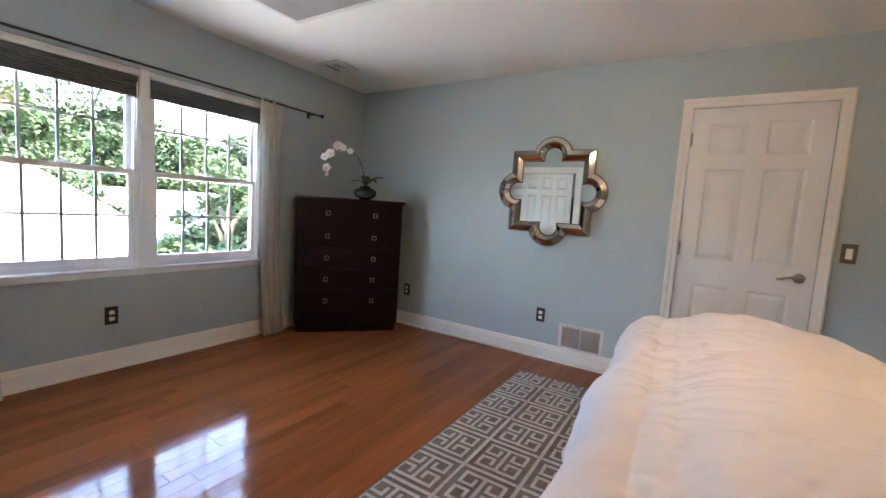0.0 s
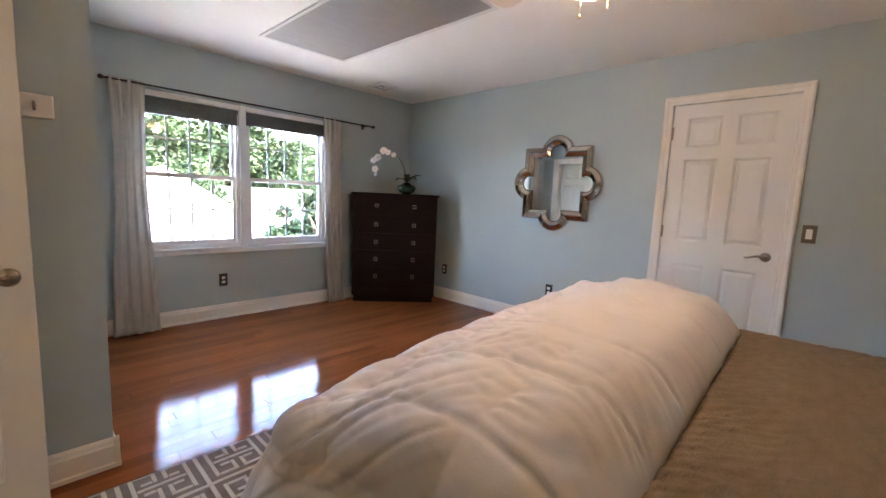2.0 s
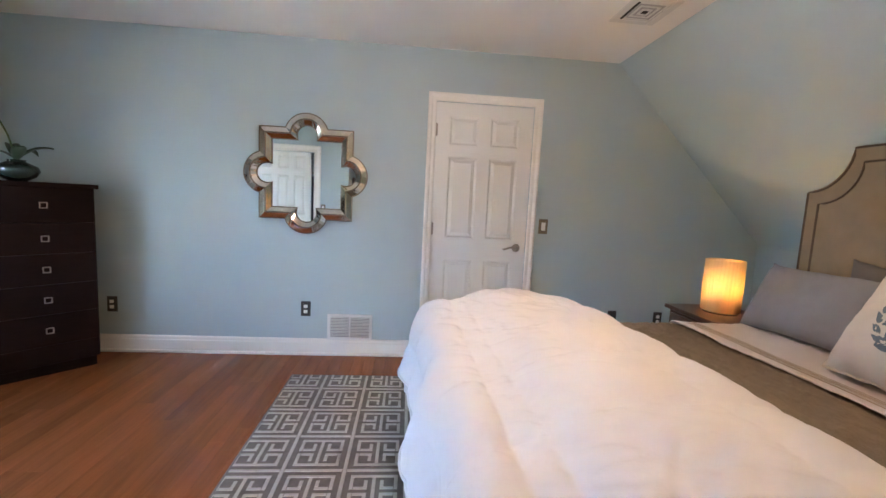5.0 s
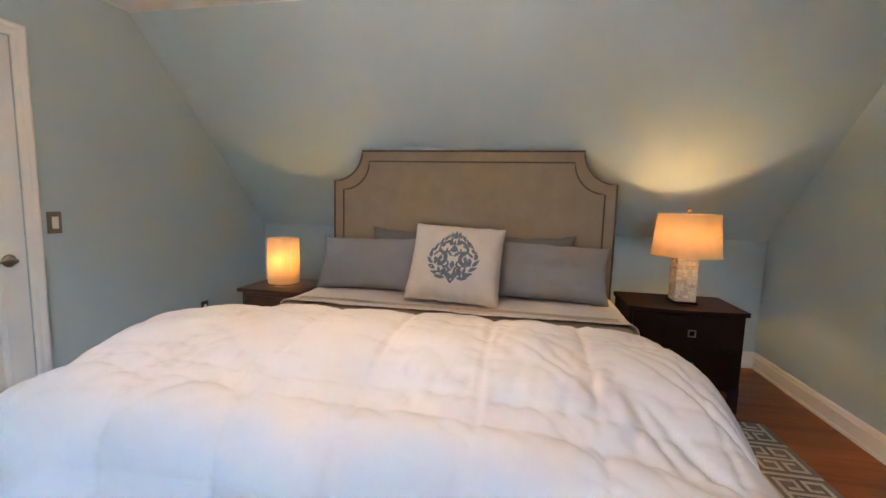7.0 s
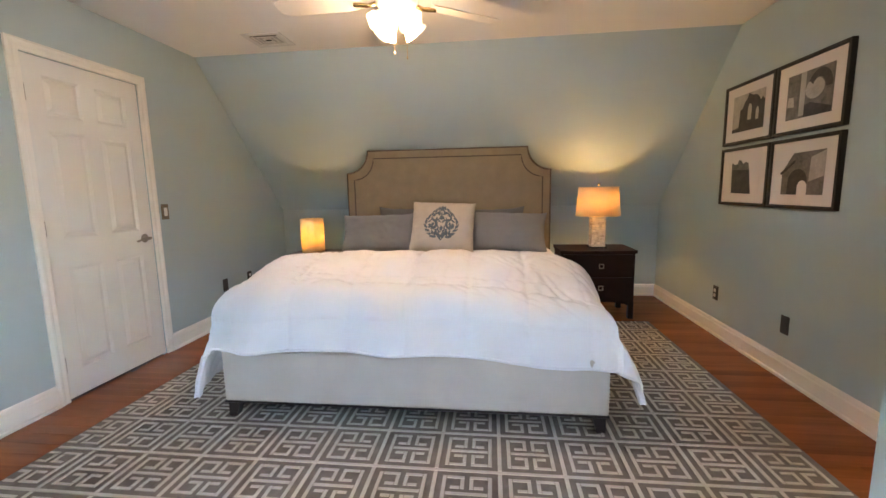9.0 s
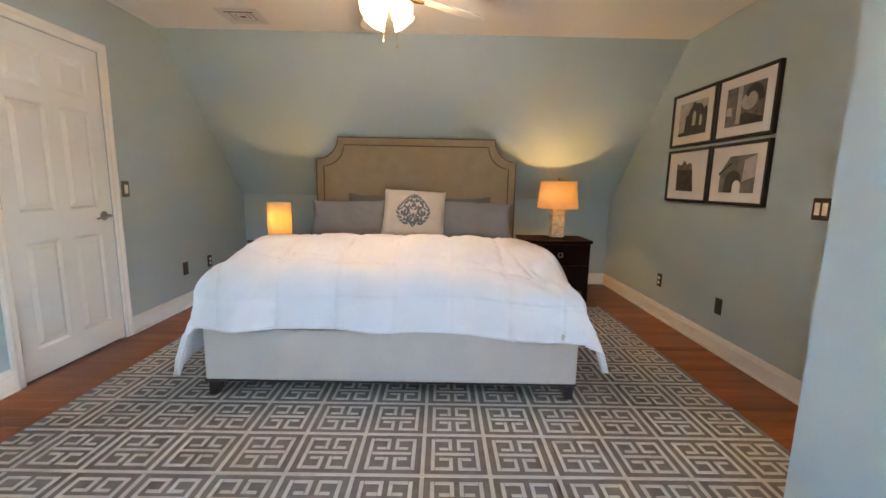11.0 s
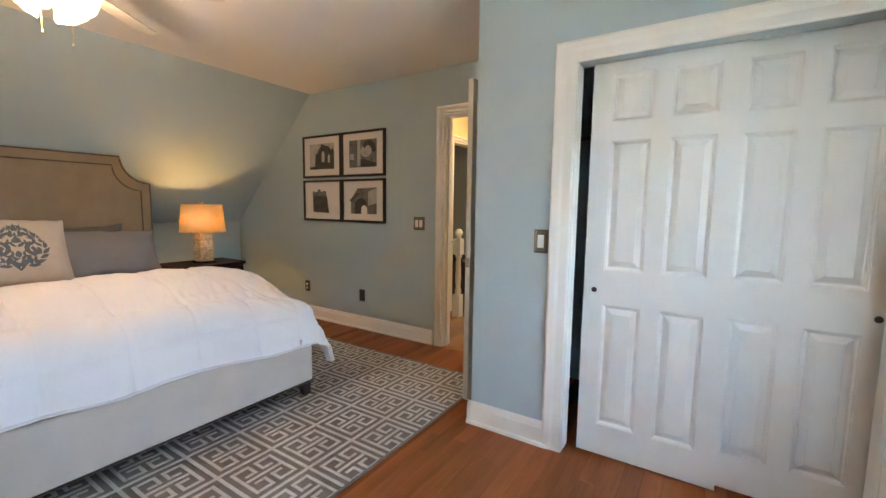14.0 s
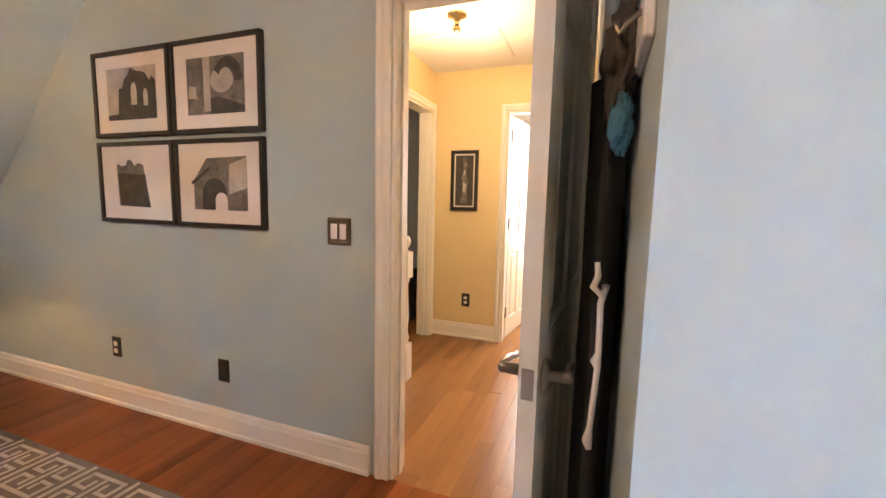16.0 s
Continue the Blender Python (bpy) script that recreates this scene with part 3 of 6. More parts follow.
def curtain(y0, y1, flare, label):
    """A gathered panel hanging from the rod to the floor."""
    c = thing("curtain", (W + 0.07, (y0 + y1) / 2, 0.0), label, "curtain", "window curtains")
    bm = bmesh.new()
    folds = 4

    def place(u, v):
        z = 2.05 * (1 - u) + 0.006
        k = u ** 2.2
        a, b = y0 - flare[0] * k, y1 + flare[1] * k
        pinch = 1 - 0.25 * math.sin(math.pi * min(1, u * 1.4)) * 0.6
        y = (a + b) / 2 + (v - 0.5) * (b - a) * pinch
        ph = v * folds * 2 * math.pi
        x = W + 0.075 + 0.013 * math.sin(ph + 0.4 * math.sin(u * 3)) * (0.8 + 0.3 * u) + 0.012 * fnoise(v * 6, u * 2.5, 1.7) + 0.02 * k
        return (x, y, z)
    grid_surface(bm, 40, 70, place)
    p = part("cloth", bm, M_CURTAIN, c, smooth=True)
    so = p.modifiers.new("thick", "SOLIDIFY")
    so.thickness = 0.003
    return c


curtain(0.53, 0.765, (0.05, 0.04), "grey-white curtain panel gathered beside the window")
curtain(2.345, 2.575, (-0.07, 0.06), "grey-white curtain panel hanging to the floor beside the dresser")


# ---- rug ----
RX0, RX1, RY0, RY1, CELL = -1.00, 1.74, -0.36, 3.24, 0.2815


def rug():
    r = thing("area_rug", (0.37, 1.44, 0), "grey-brown wool rug with a cream Greek key pattern", "rug")
    bm = bmesh.new()
    box(bm, RX0, RX1, RY0, RY1, 0.0, 0.009, 0.004)
    part("backing", bm, M_RUG, r)
    bm = bmesh.new()
    z0, z1 = 0.006, 0.0115
    bars = []

    def bar(x0, x1, y0, y1):
        x0, x1, y0, y1 = max(x0, RX0 + 0.012), min(x1, RX1 - 0.012), max(y0, RY0 + 0.012), min(y1, RY1 - 0.012)
        if x1 - x0 > 0.004 and y1 - y0 > 0.004:
            bars.append((x0, x1, y0, y1))
    wl, wb = 0.020, 0.0185
    nx, ny = 10, 13
    gx, gy = -0.752 - CELL, 1.330 - 6 * CELL
    for i in range(nx + 1):
        bar(gx + i * CELL - wl / 2, gx + i * CELL + wl / 2, RY0, RY1)
    for j in range(ny + 1):
        for i in range(nx):
            bar(gx + i * CELL + wl / 2, gx + (i + 1) * CELL - wl / 2, gy + j * CELL - wl / 2, gy + j * CELL + wl / 2)
    h = CELL / 2 - wl / 2 - 0.024
    for i in range(nx):
        for j in range(ny):
            cx, cy = gx + (i + 0.5) * CELL, gy + (j + 0.5) * CELL
            bar(cx - wb / 2, cx + wb / 2, cy - h + wb, cy + h - wb)
            for sy in (1, -1):
                a, b = sorted((cy + sy * h, cy + sy * (h - wb)))
                bar(cx - h, cx + h, a, b)
                for sx in (1, -1):
                    gap = 0.016
                    # end of the long bar turns inwards, then back, then curls
                    xa, xb = sorted((cx + sx * h, cx + sx * (h - wb)))
                    ya, yb = sorted((cy + sy * (h - wb), cy + sy * gap / 1.6))
                    bar(xa, xb, ya, yb)
                    xa2, xb2 = sorted((cx + sx * (h - wb), cx + sx * (wb / 2 + 0.017)))
                    ya2, yb2 = sorted((cy + sy * gap / 1.6, cy + sy * (gap / 1.6 + wb)))
                    bar(xa2, xb2, ya2, yb2)
                    xa3, xb3 = sorted((cx + sx * (wb / 2 + 0.017), cx + sx * (wb / 2 + 0.017 + wb)))
                    ya3, yb3 = sorted((cy + sy * (gap / 1.6 + wb), cy + sy * (h - wb - 0.017)))
                    bar(xa3, xb3, ya3, yb3)
    verts, faces = [], []
    for x0, x1, y0, y1 in bars:
        n = len(verts)
        c = 0.002
        verts += [(x0, y0, z0), (x1, y0, z0), (x1, y1, z0), (x0, y1, z0), (x0 + c, y0 + c, z1), (x1 - c, y0 + c, z1), (x1 - c, y1 - c, z1), (x0 + c, y1 - c, z1)]
        faces += [(n + 4, n + 5, n + 6, n + 7)] + [(n + k, n + (k + 1) % 4, n + 4 + (k + 1) % 4, n + 4 + k) for k in range(4)]
    me = bpy.data.meshes.new("greek_key_pattern")
    me.from_pydata([Vector(v) - ORIGIN[r.name] for v in verts], [], faces)
    me.materials.append(M_RUGKEY)
    p = new("greek_key_pattern", me)
    p.parent = r
    tagged(p, "raised cream wool key pattern", kind="stuff")


rug()

# ---- bed ----
BY0, BY1, BFX, HBX = 0.500, 2.556, -0.135, 2.03
BYC = (BY0 + BY1) / 2


def notched(y0, y1, ztop, zshoulder, notch, zbot, n=10):
    """Outline of the headboard (y, z): concave quarter rounds at the upper corners."""
    pts = [(y0, zbot), (y0, zshoulder)]
    r = ztop - zshoulder
    pts += [(y0 + notch * math.sin(a), zshoulder + r * (1 - math.cos(a))) for a in [math.pi / 2 * k / n for k in range(1, n)]]
    pts += [(y0 + notch, ztop), (y1 - notch, ztop)]
    pts += [(y1 - notch * math.sin(a), zshoulder + r * (1 - math.cos(a))) for a in [math.pi / 2 * k / n for k in range(n - 1, 0, -1)]]
    pts += [(y1, zshoulder), (y1, zbot)]
    return pts


def bed_frame():
    b = thing("bed_frame", (0.95, BYC, 0), "upholstered king bed with a tall notched tan headboard and beige base", "bed")
    outer = notched(BY0, BY1, 1.657, 1.434, 0.223, 0.10)
    bm = bmesh.new()
    prism(bm, outer, "x", HBX, HBX + 0.10)
    bmesh.ops.bevel(bm, geom=[e for e in bm.edges if abs(e.verts[0].co.x - e.verts[1].co.x) < 1e-5 and e.verts[0].co.x < HBX + 0.01], offset=0.012, segments=2, affect="EDGES")
    hb = part("headboard", bm, M_LINEN, b, "tan linen headboard with nailhead lines")
    inner = notched(BY0 + 0.085, BY1 - 0.085, 1.572, 1.362, 0.205, 0.30)
    bm = bmesh.new()
    prism(bm, inner, "x", HBX - 0.008, HBX + 0.004)
    part("inset_panel", bm, M_LINEN, hb)
    for nm, line, x in (("outer_nailhead_line", notched(BY0 + 0.010, BY1 - 0.010, 1.648, 1.426, 0.222, 0.20), HBX - 0.0015), ("inner_nailhead_line", inner, HBX - 0.009)):
        bm = bmesh.new()
        tube(bm, [(x, p[0], p[1]) for p in line], 0.006, 6)
        part(nm, bm, M_NAIL, hb, "dark bronze nailhead trim")
    bm = bmesh.new()
    box(bm, BFX, BFX + 0.06, BY0, BY1, 0.105, 0.40, 0.012, 2)
    part("footboard", bm, M_VELVET, b)
    for y0, y1 in ((BY0, BY0 + 0.055), (BY1 - 0.055, BY1)):
        bm = bmesh.new()
        box(bm, BFX + 0.06, HBX, y0, y1, 0.105, 0.40, 0.012, 2)
        part("side_rail", bm, M_VELVET, b)
    bm = bmesh.new()
    box(bm, BFX - 0.003, BFX + 0.055, BY0 - 0.003, BY1 + 0.003, 0.096, 0.107, 0.003)
    box(bm, BFX + 0.055, HBX, BY0 - 0.003, BY0 + 0.05, 0.096, 0.107)
    box(bm, BFX + 0.055, HBX, BY1 - 0.05, BY1 + 0.003, 0.096, 0.107)
    part("bottom_trim", bm, M_DARKLEG, b, "dark nailhead trim along the base")
    for x in (BFX + 0.012, HBX - 0.07):
        for y, s in ((BY0 + 0.012, 1), (BY1 - 0.012, -1)):
            bm = bmesh.new()
            vs = box(bm, x, x + 0.065, min(y, y + s * 0.065), max(y, y + s * 0.065), 0.011, 0.098)
            for v in vs:
                if v.co.z < 0.05:
                    v.co.x = x + (v.co.x - x) * 0.68
                    v.co.y = y + (v.co.y - y) * 0.68
            part("leg", bm, M_DARKLEG, b, "tapered dark wooden leg")


bed_frame()


def soft_block(x0, x1, y0, y1, z0, z1, r, wob=0.006, seed=0.0):
    """A padded block with rounded, slightly uneven sides."""
    bm = bmesh.new()
    box(bm, x0, x1, y0, y1, z0, z1)
    bmesh.ops.bevel(bm, geom=list(bm.edges), offset=r, segments=4, affect="EDGES", profile=0.5)
    bmesh.ops.subdivide_edges(bm, edges=[e for e in bm.edges if e.calc_length() > 0.15], cuts=12, use_grid_fill=True)
    for v in bm.verts:
        v.co += Vector((fnoise(v.co.y, v.co.z, seed, 3), fnoise(v.co.x, v.co.z, seed + 5, 3), fnoise(v.co.x, v.co.y, seed + 9, 3))) * wob
    return bm


mat_ob = part("mattress", soft_block(BFX + 0.06, HBX - 0.012, BY0 + 0.055, BY1 - 0.055, 0.36, 0.635, 0.05), M_SHEET, smooth=True)
tagged(mat_ob, "thick mattress in a white fitted sheet", "mattress")


def drape(name, x_head, x_foot, top, over, hang, mat, label, category, nu=90, nv=110, wr=0.006, edge=0.05, seed=0.0, ripple=0.0, scallop=0.0):
    """A cover spread over the mattress and hanging down at both sides."""
    half = (BY1 - BY0) / 2 + over

    def place(u, v):
        x = x_head + (x_foot - x_head) * u
        s = (v - 0.5) * 2 * (half + hang)
        e = max(0.0, abs(s) - half)
        r = edge
        sign = 1 if s > 0 else -1
        arc = r * math.pi / 2
        if e < 1e-6:
            y, z = s, top
        elif e < arc:
            a = e / r
            y, z = sign * (half + r * math.sin(a)), top - r * (1 - math.cos(a))
        else:
            y, z = sign * (half + r + 0.02 * math.sin(x * 9 + seed) * min(1, (e - arc) * 4)), top - r - (e - arc)
        z += wr * (fnoise(x * 3, s * 3, seed) + 0.6 * fnoise(x * 9, s * 5, seed + 3))
        if ripple:
            z += ripple * max(0.0, 1 - 2.6 * abs(fnoise((x * 0.74 + s * 0.67) * 7, (x * 0.67 - s * 0.74) * 26, seed))) ** 2
        if scallop:
            x += scallop * u ** 6 * (fnoise(s * 3.4, 0.0, seed) + 0.5 * math.sin(s * 7.0))
            z += 0.012 * u ** 14
        return (x, BYC + y, z)
    bm = bmesh.new()
    grid_surface(bm, nu, nv, place)
    ob = part(name, bm, mat, smooth=True)
    so = ob.modifiers.new("thick", "SOLIDIFY")
    so.thickness, so.offset = 0.006, 1.0
    return tagged(ob, label, category)


drape("coverlet", 1.37, 0.50, 0.648, -0.065, 0.20, M_GREYBLANKET, "grey-brown textured coverlet tucked over the bed", "coverlet", nu=170, nv=320, seed=2.0, ripple=0.007)
sheet = drape("top_sheet", 1.98, 1.285, 0.657, -0.055, 0.16, M_SHEET, "white top sheet folded back over the coverlet, with beige hem stripes", "sheet", nu=60, seed=7.0, ripple=0.004, scallop=0.016)


def hem_stripes(parent):
    """Woven beige stripes along the folded hem of the top sheet."""
    for x, wide in ((1.345, 0.007), (1.362, 0.004), (1.376, 0.008), (1.392, 0.004)):
        bm = bmesh.new()

        def place(u, v, x=x, wide=wide):
            y = BYC - 0.94 + 1.88 * u
            return (x + wide * (v - 0.5) + 0.007 * fnoise(y * 2.5, 3.0, 5.0), y, 0.6745 + 0.003 * fnoise(y * 3, x * 3, 7.0))
        grid_surface(bm, 90, 2, place)
        ob = part("hem_stripe", bm, M_STRIPE, parent, "beige woven stripe", smooth=True)
        ob.modifiers.new("thick", "SOLIDIFY").thickness = 0.0015


hem_stripes(sheet)


def duvet():
    """A thick quilted comforter, folded towards the foot and hanging over it."""
    top, xh, r = 0.766, 0.800, 0.223
    arc = r * math.pi / 2

    def over(e, k):
        """How far the cloth has gone outwards once it lies e past the shoulder."""
        return 0.0 if e <= 0 else (r * math.sin(e / r) if e < arc else r + k * (e - arc))

    def place(u, v):
        # flat cloth coordinates: a along the bed (head edge to foot hem), b across; the south side lies fuller
        south = v < 0.5
        b = (v - 0.5) * 2 * (1.496 if south else 1.501)
        B = 0.837 if south else 0.811
        lean = max(-1.0, min(1.0, -b))
        skew = 0.0585 * b / 1.4
        length = xh - skew - 0.016 - 0.03 * lean
        a = u * (length + 0.527 + 0.037 * lean)
        ea = max(0.0, a - length)
        eb = max(0.0, abs(b) - B)
        sgn = 1 if b > 0 else -1
        # rounded shoulder then a hang, for the larger overhang; corners gather outwards
        m = max(ea, eb) + 0.20 * min(ea, max(0.0, eb - 0.3))
        dz = r * (1 - math.cos(m / r)) if m < arc else r + (m - arc) * 0.98
        x = xh - skew - min(a, length) - over(ea, 0.244) * 0.70
        y = sgn * (min(abs(b), B) + over(eb, 0.428 if south else 0.355))
        # loft: highest across the middle of the fold, thin at the head edge, slumping towards the foot
        t, q = min(1.0, a / 0.20), min(1.0, a / length)
        z = 0.665 + (top - 0.665) * math.sqrt(max(0.0, 1 - (1 - t) ** 2)) + (0.082 * math.sin(q * math.pi * 0.91) + 0.030) * t * (2 - t) - dz
        x -= 0.03 * (1 - t)
        z -= 0.031 * min(1.0, abs(b) / B) ** 3
        side = max(-1.0, min(1.0, -b / B))
        z -= (1 - min(1.0, m / 0.5)) * q * q * (0.072 + (0.075 if side > 0 else -0.07) * side * side)
        # quilting: puffs between stitched lines
        qa, qb = (a + 0.09) / 0.40, (b + 0.01) / 0.31
        da, db = abs(qa - round(qa)) * 0.40, abs(qb - round(qb)) * 0.31
        stitch = math.exp(-(da / 0.012) ** 2) * 0.45 + math.exp(-(db / 0.011) ** 2)
        # rounded billows parted by narrow creases, long along the slack of the cloth
        wa, wb = a + 0.03 * fnoise(a * 3, b * 3, 1.1), b + 0.03 * fnoise(a * 3, b * 3, 8.8)
        f1 = min(0.45, abs(fnoise((wa * 0.90 + wb * 0.44) * 2.4, (wb * 0.90 - wa * 0.44) * 6.5, 3.3)))
        f2 = min(0.40, abs(fnoise((wa * 0.42 - wb * 0.91) * 3.0, (wb * 0.42 + wa * 0.91) * 9.0, 7.7)))
        f3 = min(0.40, abs(fnoise(wa * 7.0 + wb * 3.0, wb * 20.0 - wa * 6.0, 2.6)))
        near = math.exp(-(min(da, db) / 0.075) ** 2)
        pucker = math.exp(-(db / 0.06) ** 2) * fnoise(a * 30, b * 6, 9.1) + math.exp(-(da / 0.06) ** 2) * fnoise(a * 6, b * 28, 5.1)
        f4 = min(0.4, abs(fnoise((wa + abs(wb)) * 1.6, (wa - abs(wb)) * 11.0, 5.5 + sgn)))
        corner = min(1.0, max(0.0, (q - 0.3) * 2.0)) * min(1.0, max(0.0, (abs(b) - 0.25) * 2.0)) * (1 - 0.7 * min(1.0, ea / 0.2))
        pillowed = math.sin(math.pi * min(1.0, da / 0.20) / 2) * math.sin(math.pi * min(1.0, db / 0.155) / 2)
        hangf = min(1.0, m / 0.3)
        calm = 1 - 0.8 * hangf
        wr = 0.014 * fnoise(a * 2.6 + b * 1.2, b * 2.0, 4.1) + 0.016 * f1 + calm * (0.016 * f2 + 0.011 * f3 * (0.5 + near) + 0.009 * pucker * min(1.0, max(0.0, 0.3 + 1.6 * fnoise(a * 2.3, b * 2.1, 12.0)))) + 0.018 * pillowed + 0.042 * f4 * corner - 0.018
        puff = -0.0065 * stitch + wr
        z += puff * (1 - hangf * 0.8)
        wave = 0.020 * math.sin(b * 8.5 + 1.0 + 1.5 * fnoise(b * 2, 0, 3)) + 0.02 * fnoise(b * 3, a * 2, 6.0)
        if m > 0:
            k = ea * ea / (ea * ea + eb * eb + 1e-9)
            x -= 0.022 * k * hangf + k * hangf * (wave * (1 - 0.6 * min(1.0, eb / 0.3)) + puff * 0.8)
            z += k * hangf * 0.010 * fnoise(b * 3.3, 0, 2.2)
            y += (1 - k) * sgn * hangf * (0.014 * math.sin(a * 7.5) + 0.010 * fnoise(a * 3, sgn, 5) + puff * 0.8)
        z = max(z, 0.045)
        return (x, BYC + y, z)
    bm = bmesh.new()
    grid_surface(bm, 230, 330, place)
    ob = part("duvet", bm, M_DUVET, smooth=True)
    so = ob.modifiers.new("thick", "SOLIDIFY")
    so.thickness, so.offset = 0.022, -1.0
    bm = bmesh.new()
    tube(bm, [place(1.0, k / 240) for k in range(241)], 0.007, 6)
    part("hem", bm, M_DUVET, ob, "rolled white seam along the hem", smooth=True)
    return tagged(ob, "puffy white quilted duvet folded over the foot of the bed", "duvet")


duvet()


def pillow(name, w, h, d, m, mat, label, seed, category="pillow", crisp=2.6, group="", draw=0.13, piping=None):
    """A stuffed pillow in its own axes: w along x, h along z, d thick along y."""
    bm = bmesh.new()
    nu, nv = 34, 24
    grids = []
    for side in (-1, 1):
        def place(u, v, side=side):
            a, b = u * 2 - 1, v * 2 - 1
            # edges drawn in, corners left as ears
            px = a * w / 2 * (1 - min(0.08, draw) * (1 - abs(b) ** 2) * abs(a) ** 3 + 0.012 * fnoise(b * 5, a, seed))
            pz = b * h / 2 * (1 - draw * (1 - abs(a) ** 3) * abs(b) ** 3 + 0.030 * fnoise(a * 4, b, seed + 4) * abs(b) ** 2)
            f = (1 - abs(a) ** crisp) ** 0.55 * (1 - abs(b) ** crisp) ** 0.55
            t = d / 2 * f + 0.004
            t += f * 0.014 * fnoise(a * 2.2, b * 2.2, seed + side) + f * 0.020 * abs(fnoise(a * 5 + b * 2, b * 4, seed + 2 * side))
            return (px, side * t, pz)
        grids.append(grid_surface(bm, nu, nv, place))
    f, b = grids
    rim = [(i, 0) for i in range(nu + 1)] + [(nu, j) for j in range(1, nv + 1)] + [(i, nv) for i in range(nu - 1, -1, -1)] + [(0, j) for j in range(nv - 1, 0, -1)]
    n = len(rim)
    for k in range(n):
        (i0, j0), (i1, j1) = rim[k], rim[(k + 1) % n]
        bm.faces.new((f[i0][j0], f[i1][j1], b[i1][j1], b[i0][j0]))
    edge = [(f[i][j].co + b[i][j].co) / 2 for i, j in rim]
    ob = part(name, bm, mat, smooth=True)
    if piping:
        bm = bmesh.new()
        tube(bm, edge + edge[:2], 0.0065, 7)
        part("piping", bm, piping, ob, "corded cream edge", smooth=True)
    ob.matrix_world = m
    return tagged(ob, label, category, group)


GP = "grey pillows on the bed"
# pillow axes: x across the bed, z up; rz = -90 turns its front (-y) towards the foot (-x)
pillow("pillow", 0.72, 0.46, 0.15, pose(1.925, 1.85, 0.868, -14, 0, -90), M_PILLOWDARK, "dark grey pillow against the headboard", 3.0, group=GP)
pillow("pillow", 0.72, 0.44, 0.15, pose(1.925, 1.12, 0.862, -14, 0, -90), M_PILLOWDARK, "dark grey pillow against the headboard", 5.0, group=GP)
pillow("pillow", 0.75, 0.41, 0.23, pose(1.80, 2.175, 0.838, -26, -1, -90), M_PILLOW, "grey pillow leaning on a darker one", 11.0, group=GP)
pillow("pillow", 0.77, 0.41, 0.23, pose(1.80, 0.945, 0.845, -26, 2, -90), M_PILLOW, "grey pillow leaning on a darker one", 17.0, group=GP)
CUSH = pose(1.575, 1.52, 0.905, -30, 2, -90)
cush = pillow("throw_pillow", 0.57, 0.51, 0.23, CUSH, M_CUSHION, "square cream linen throw pillow with a slate damask print", 23.0, "throw pillow", 3.2, draw=0.045, piping=M_CUSHION)


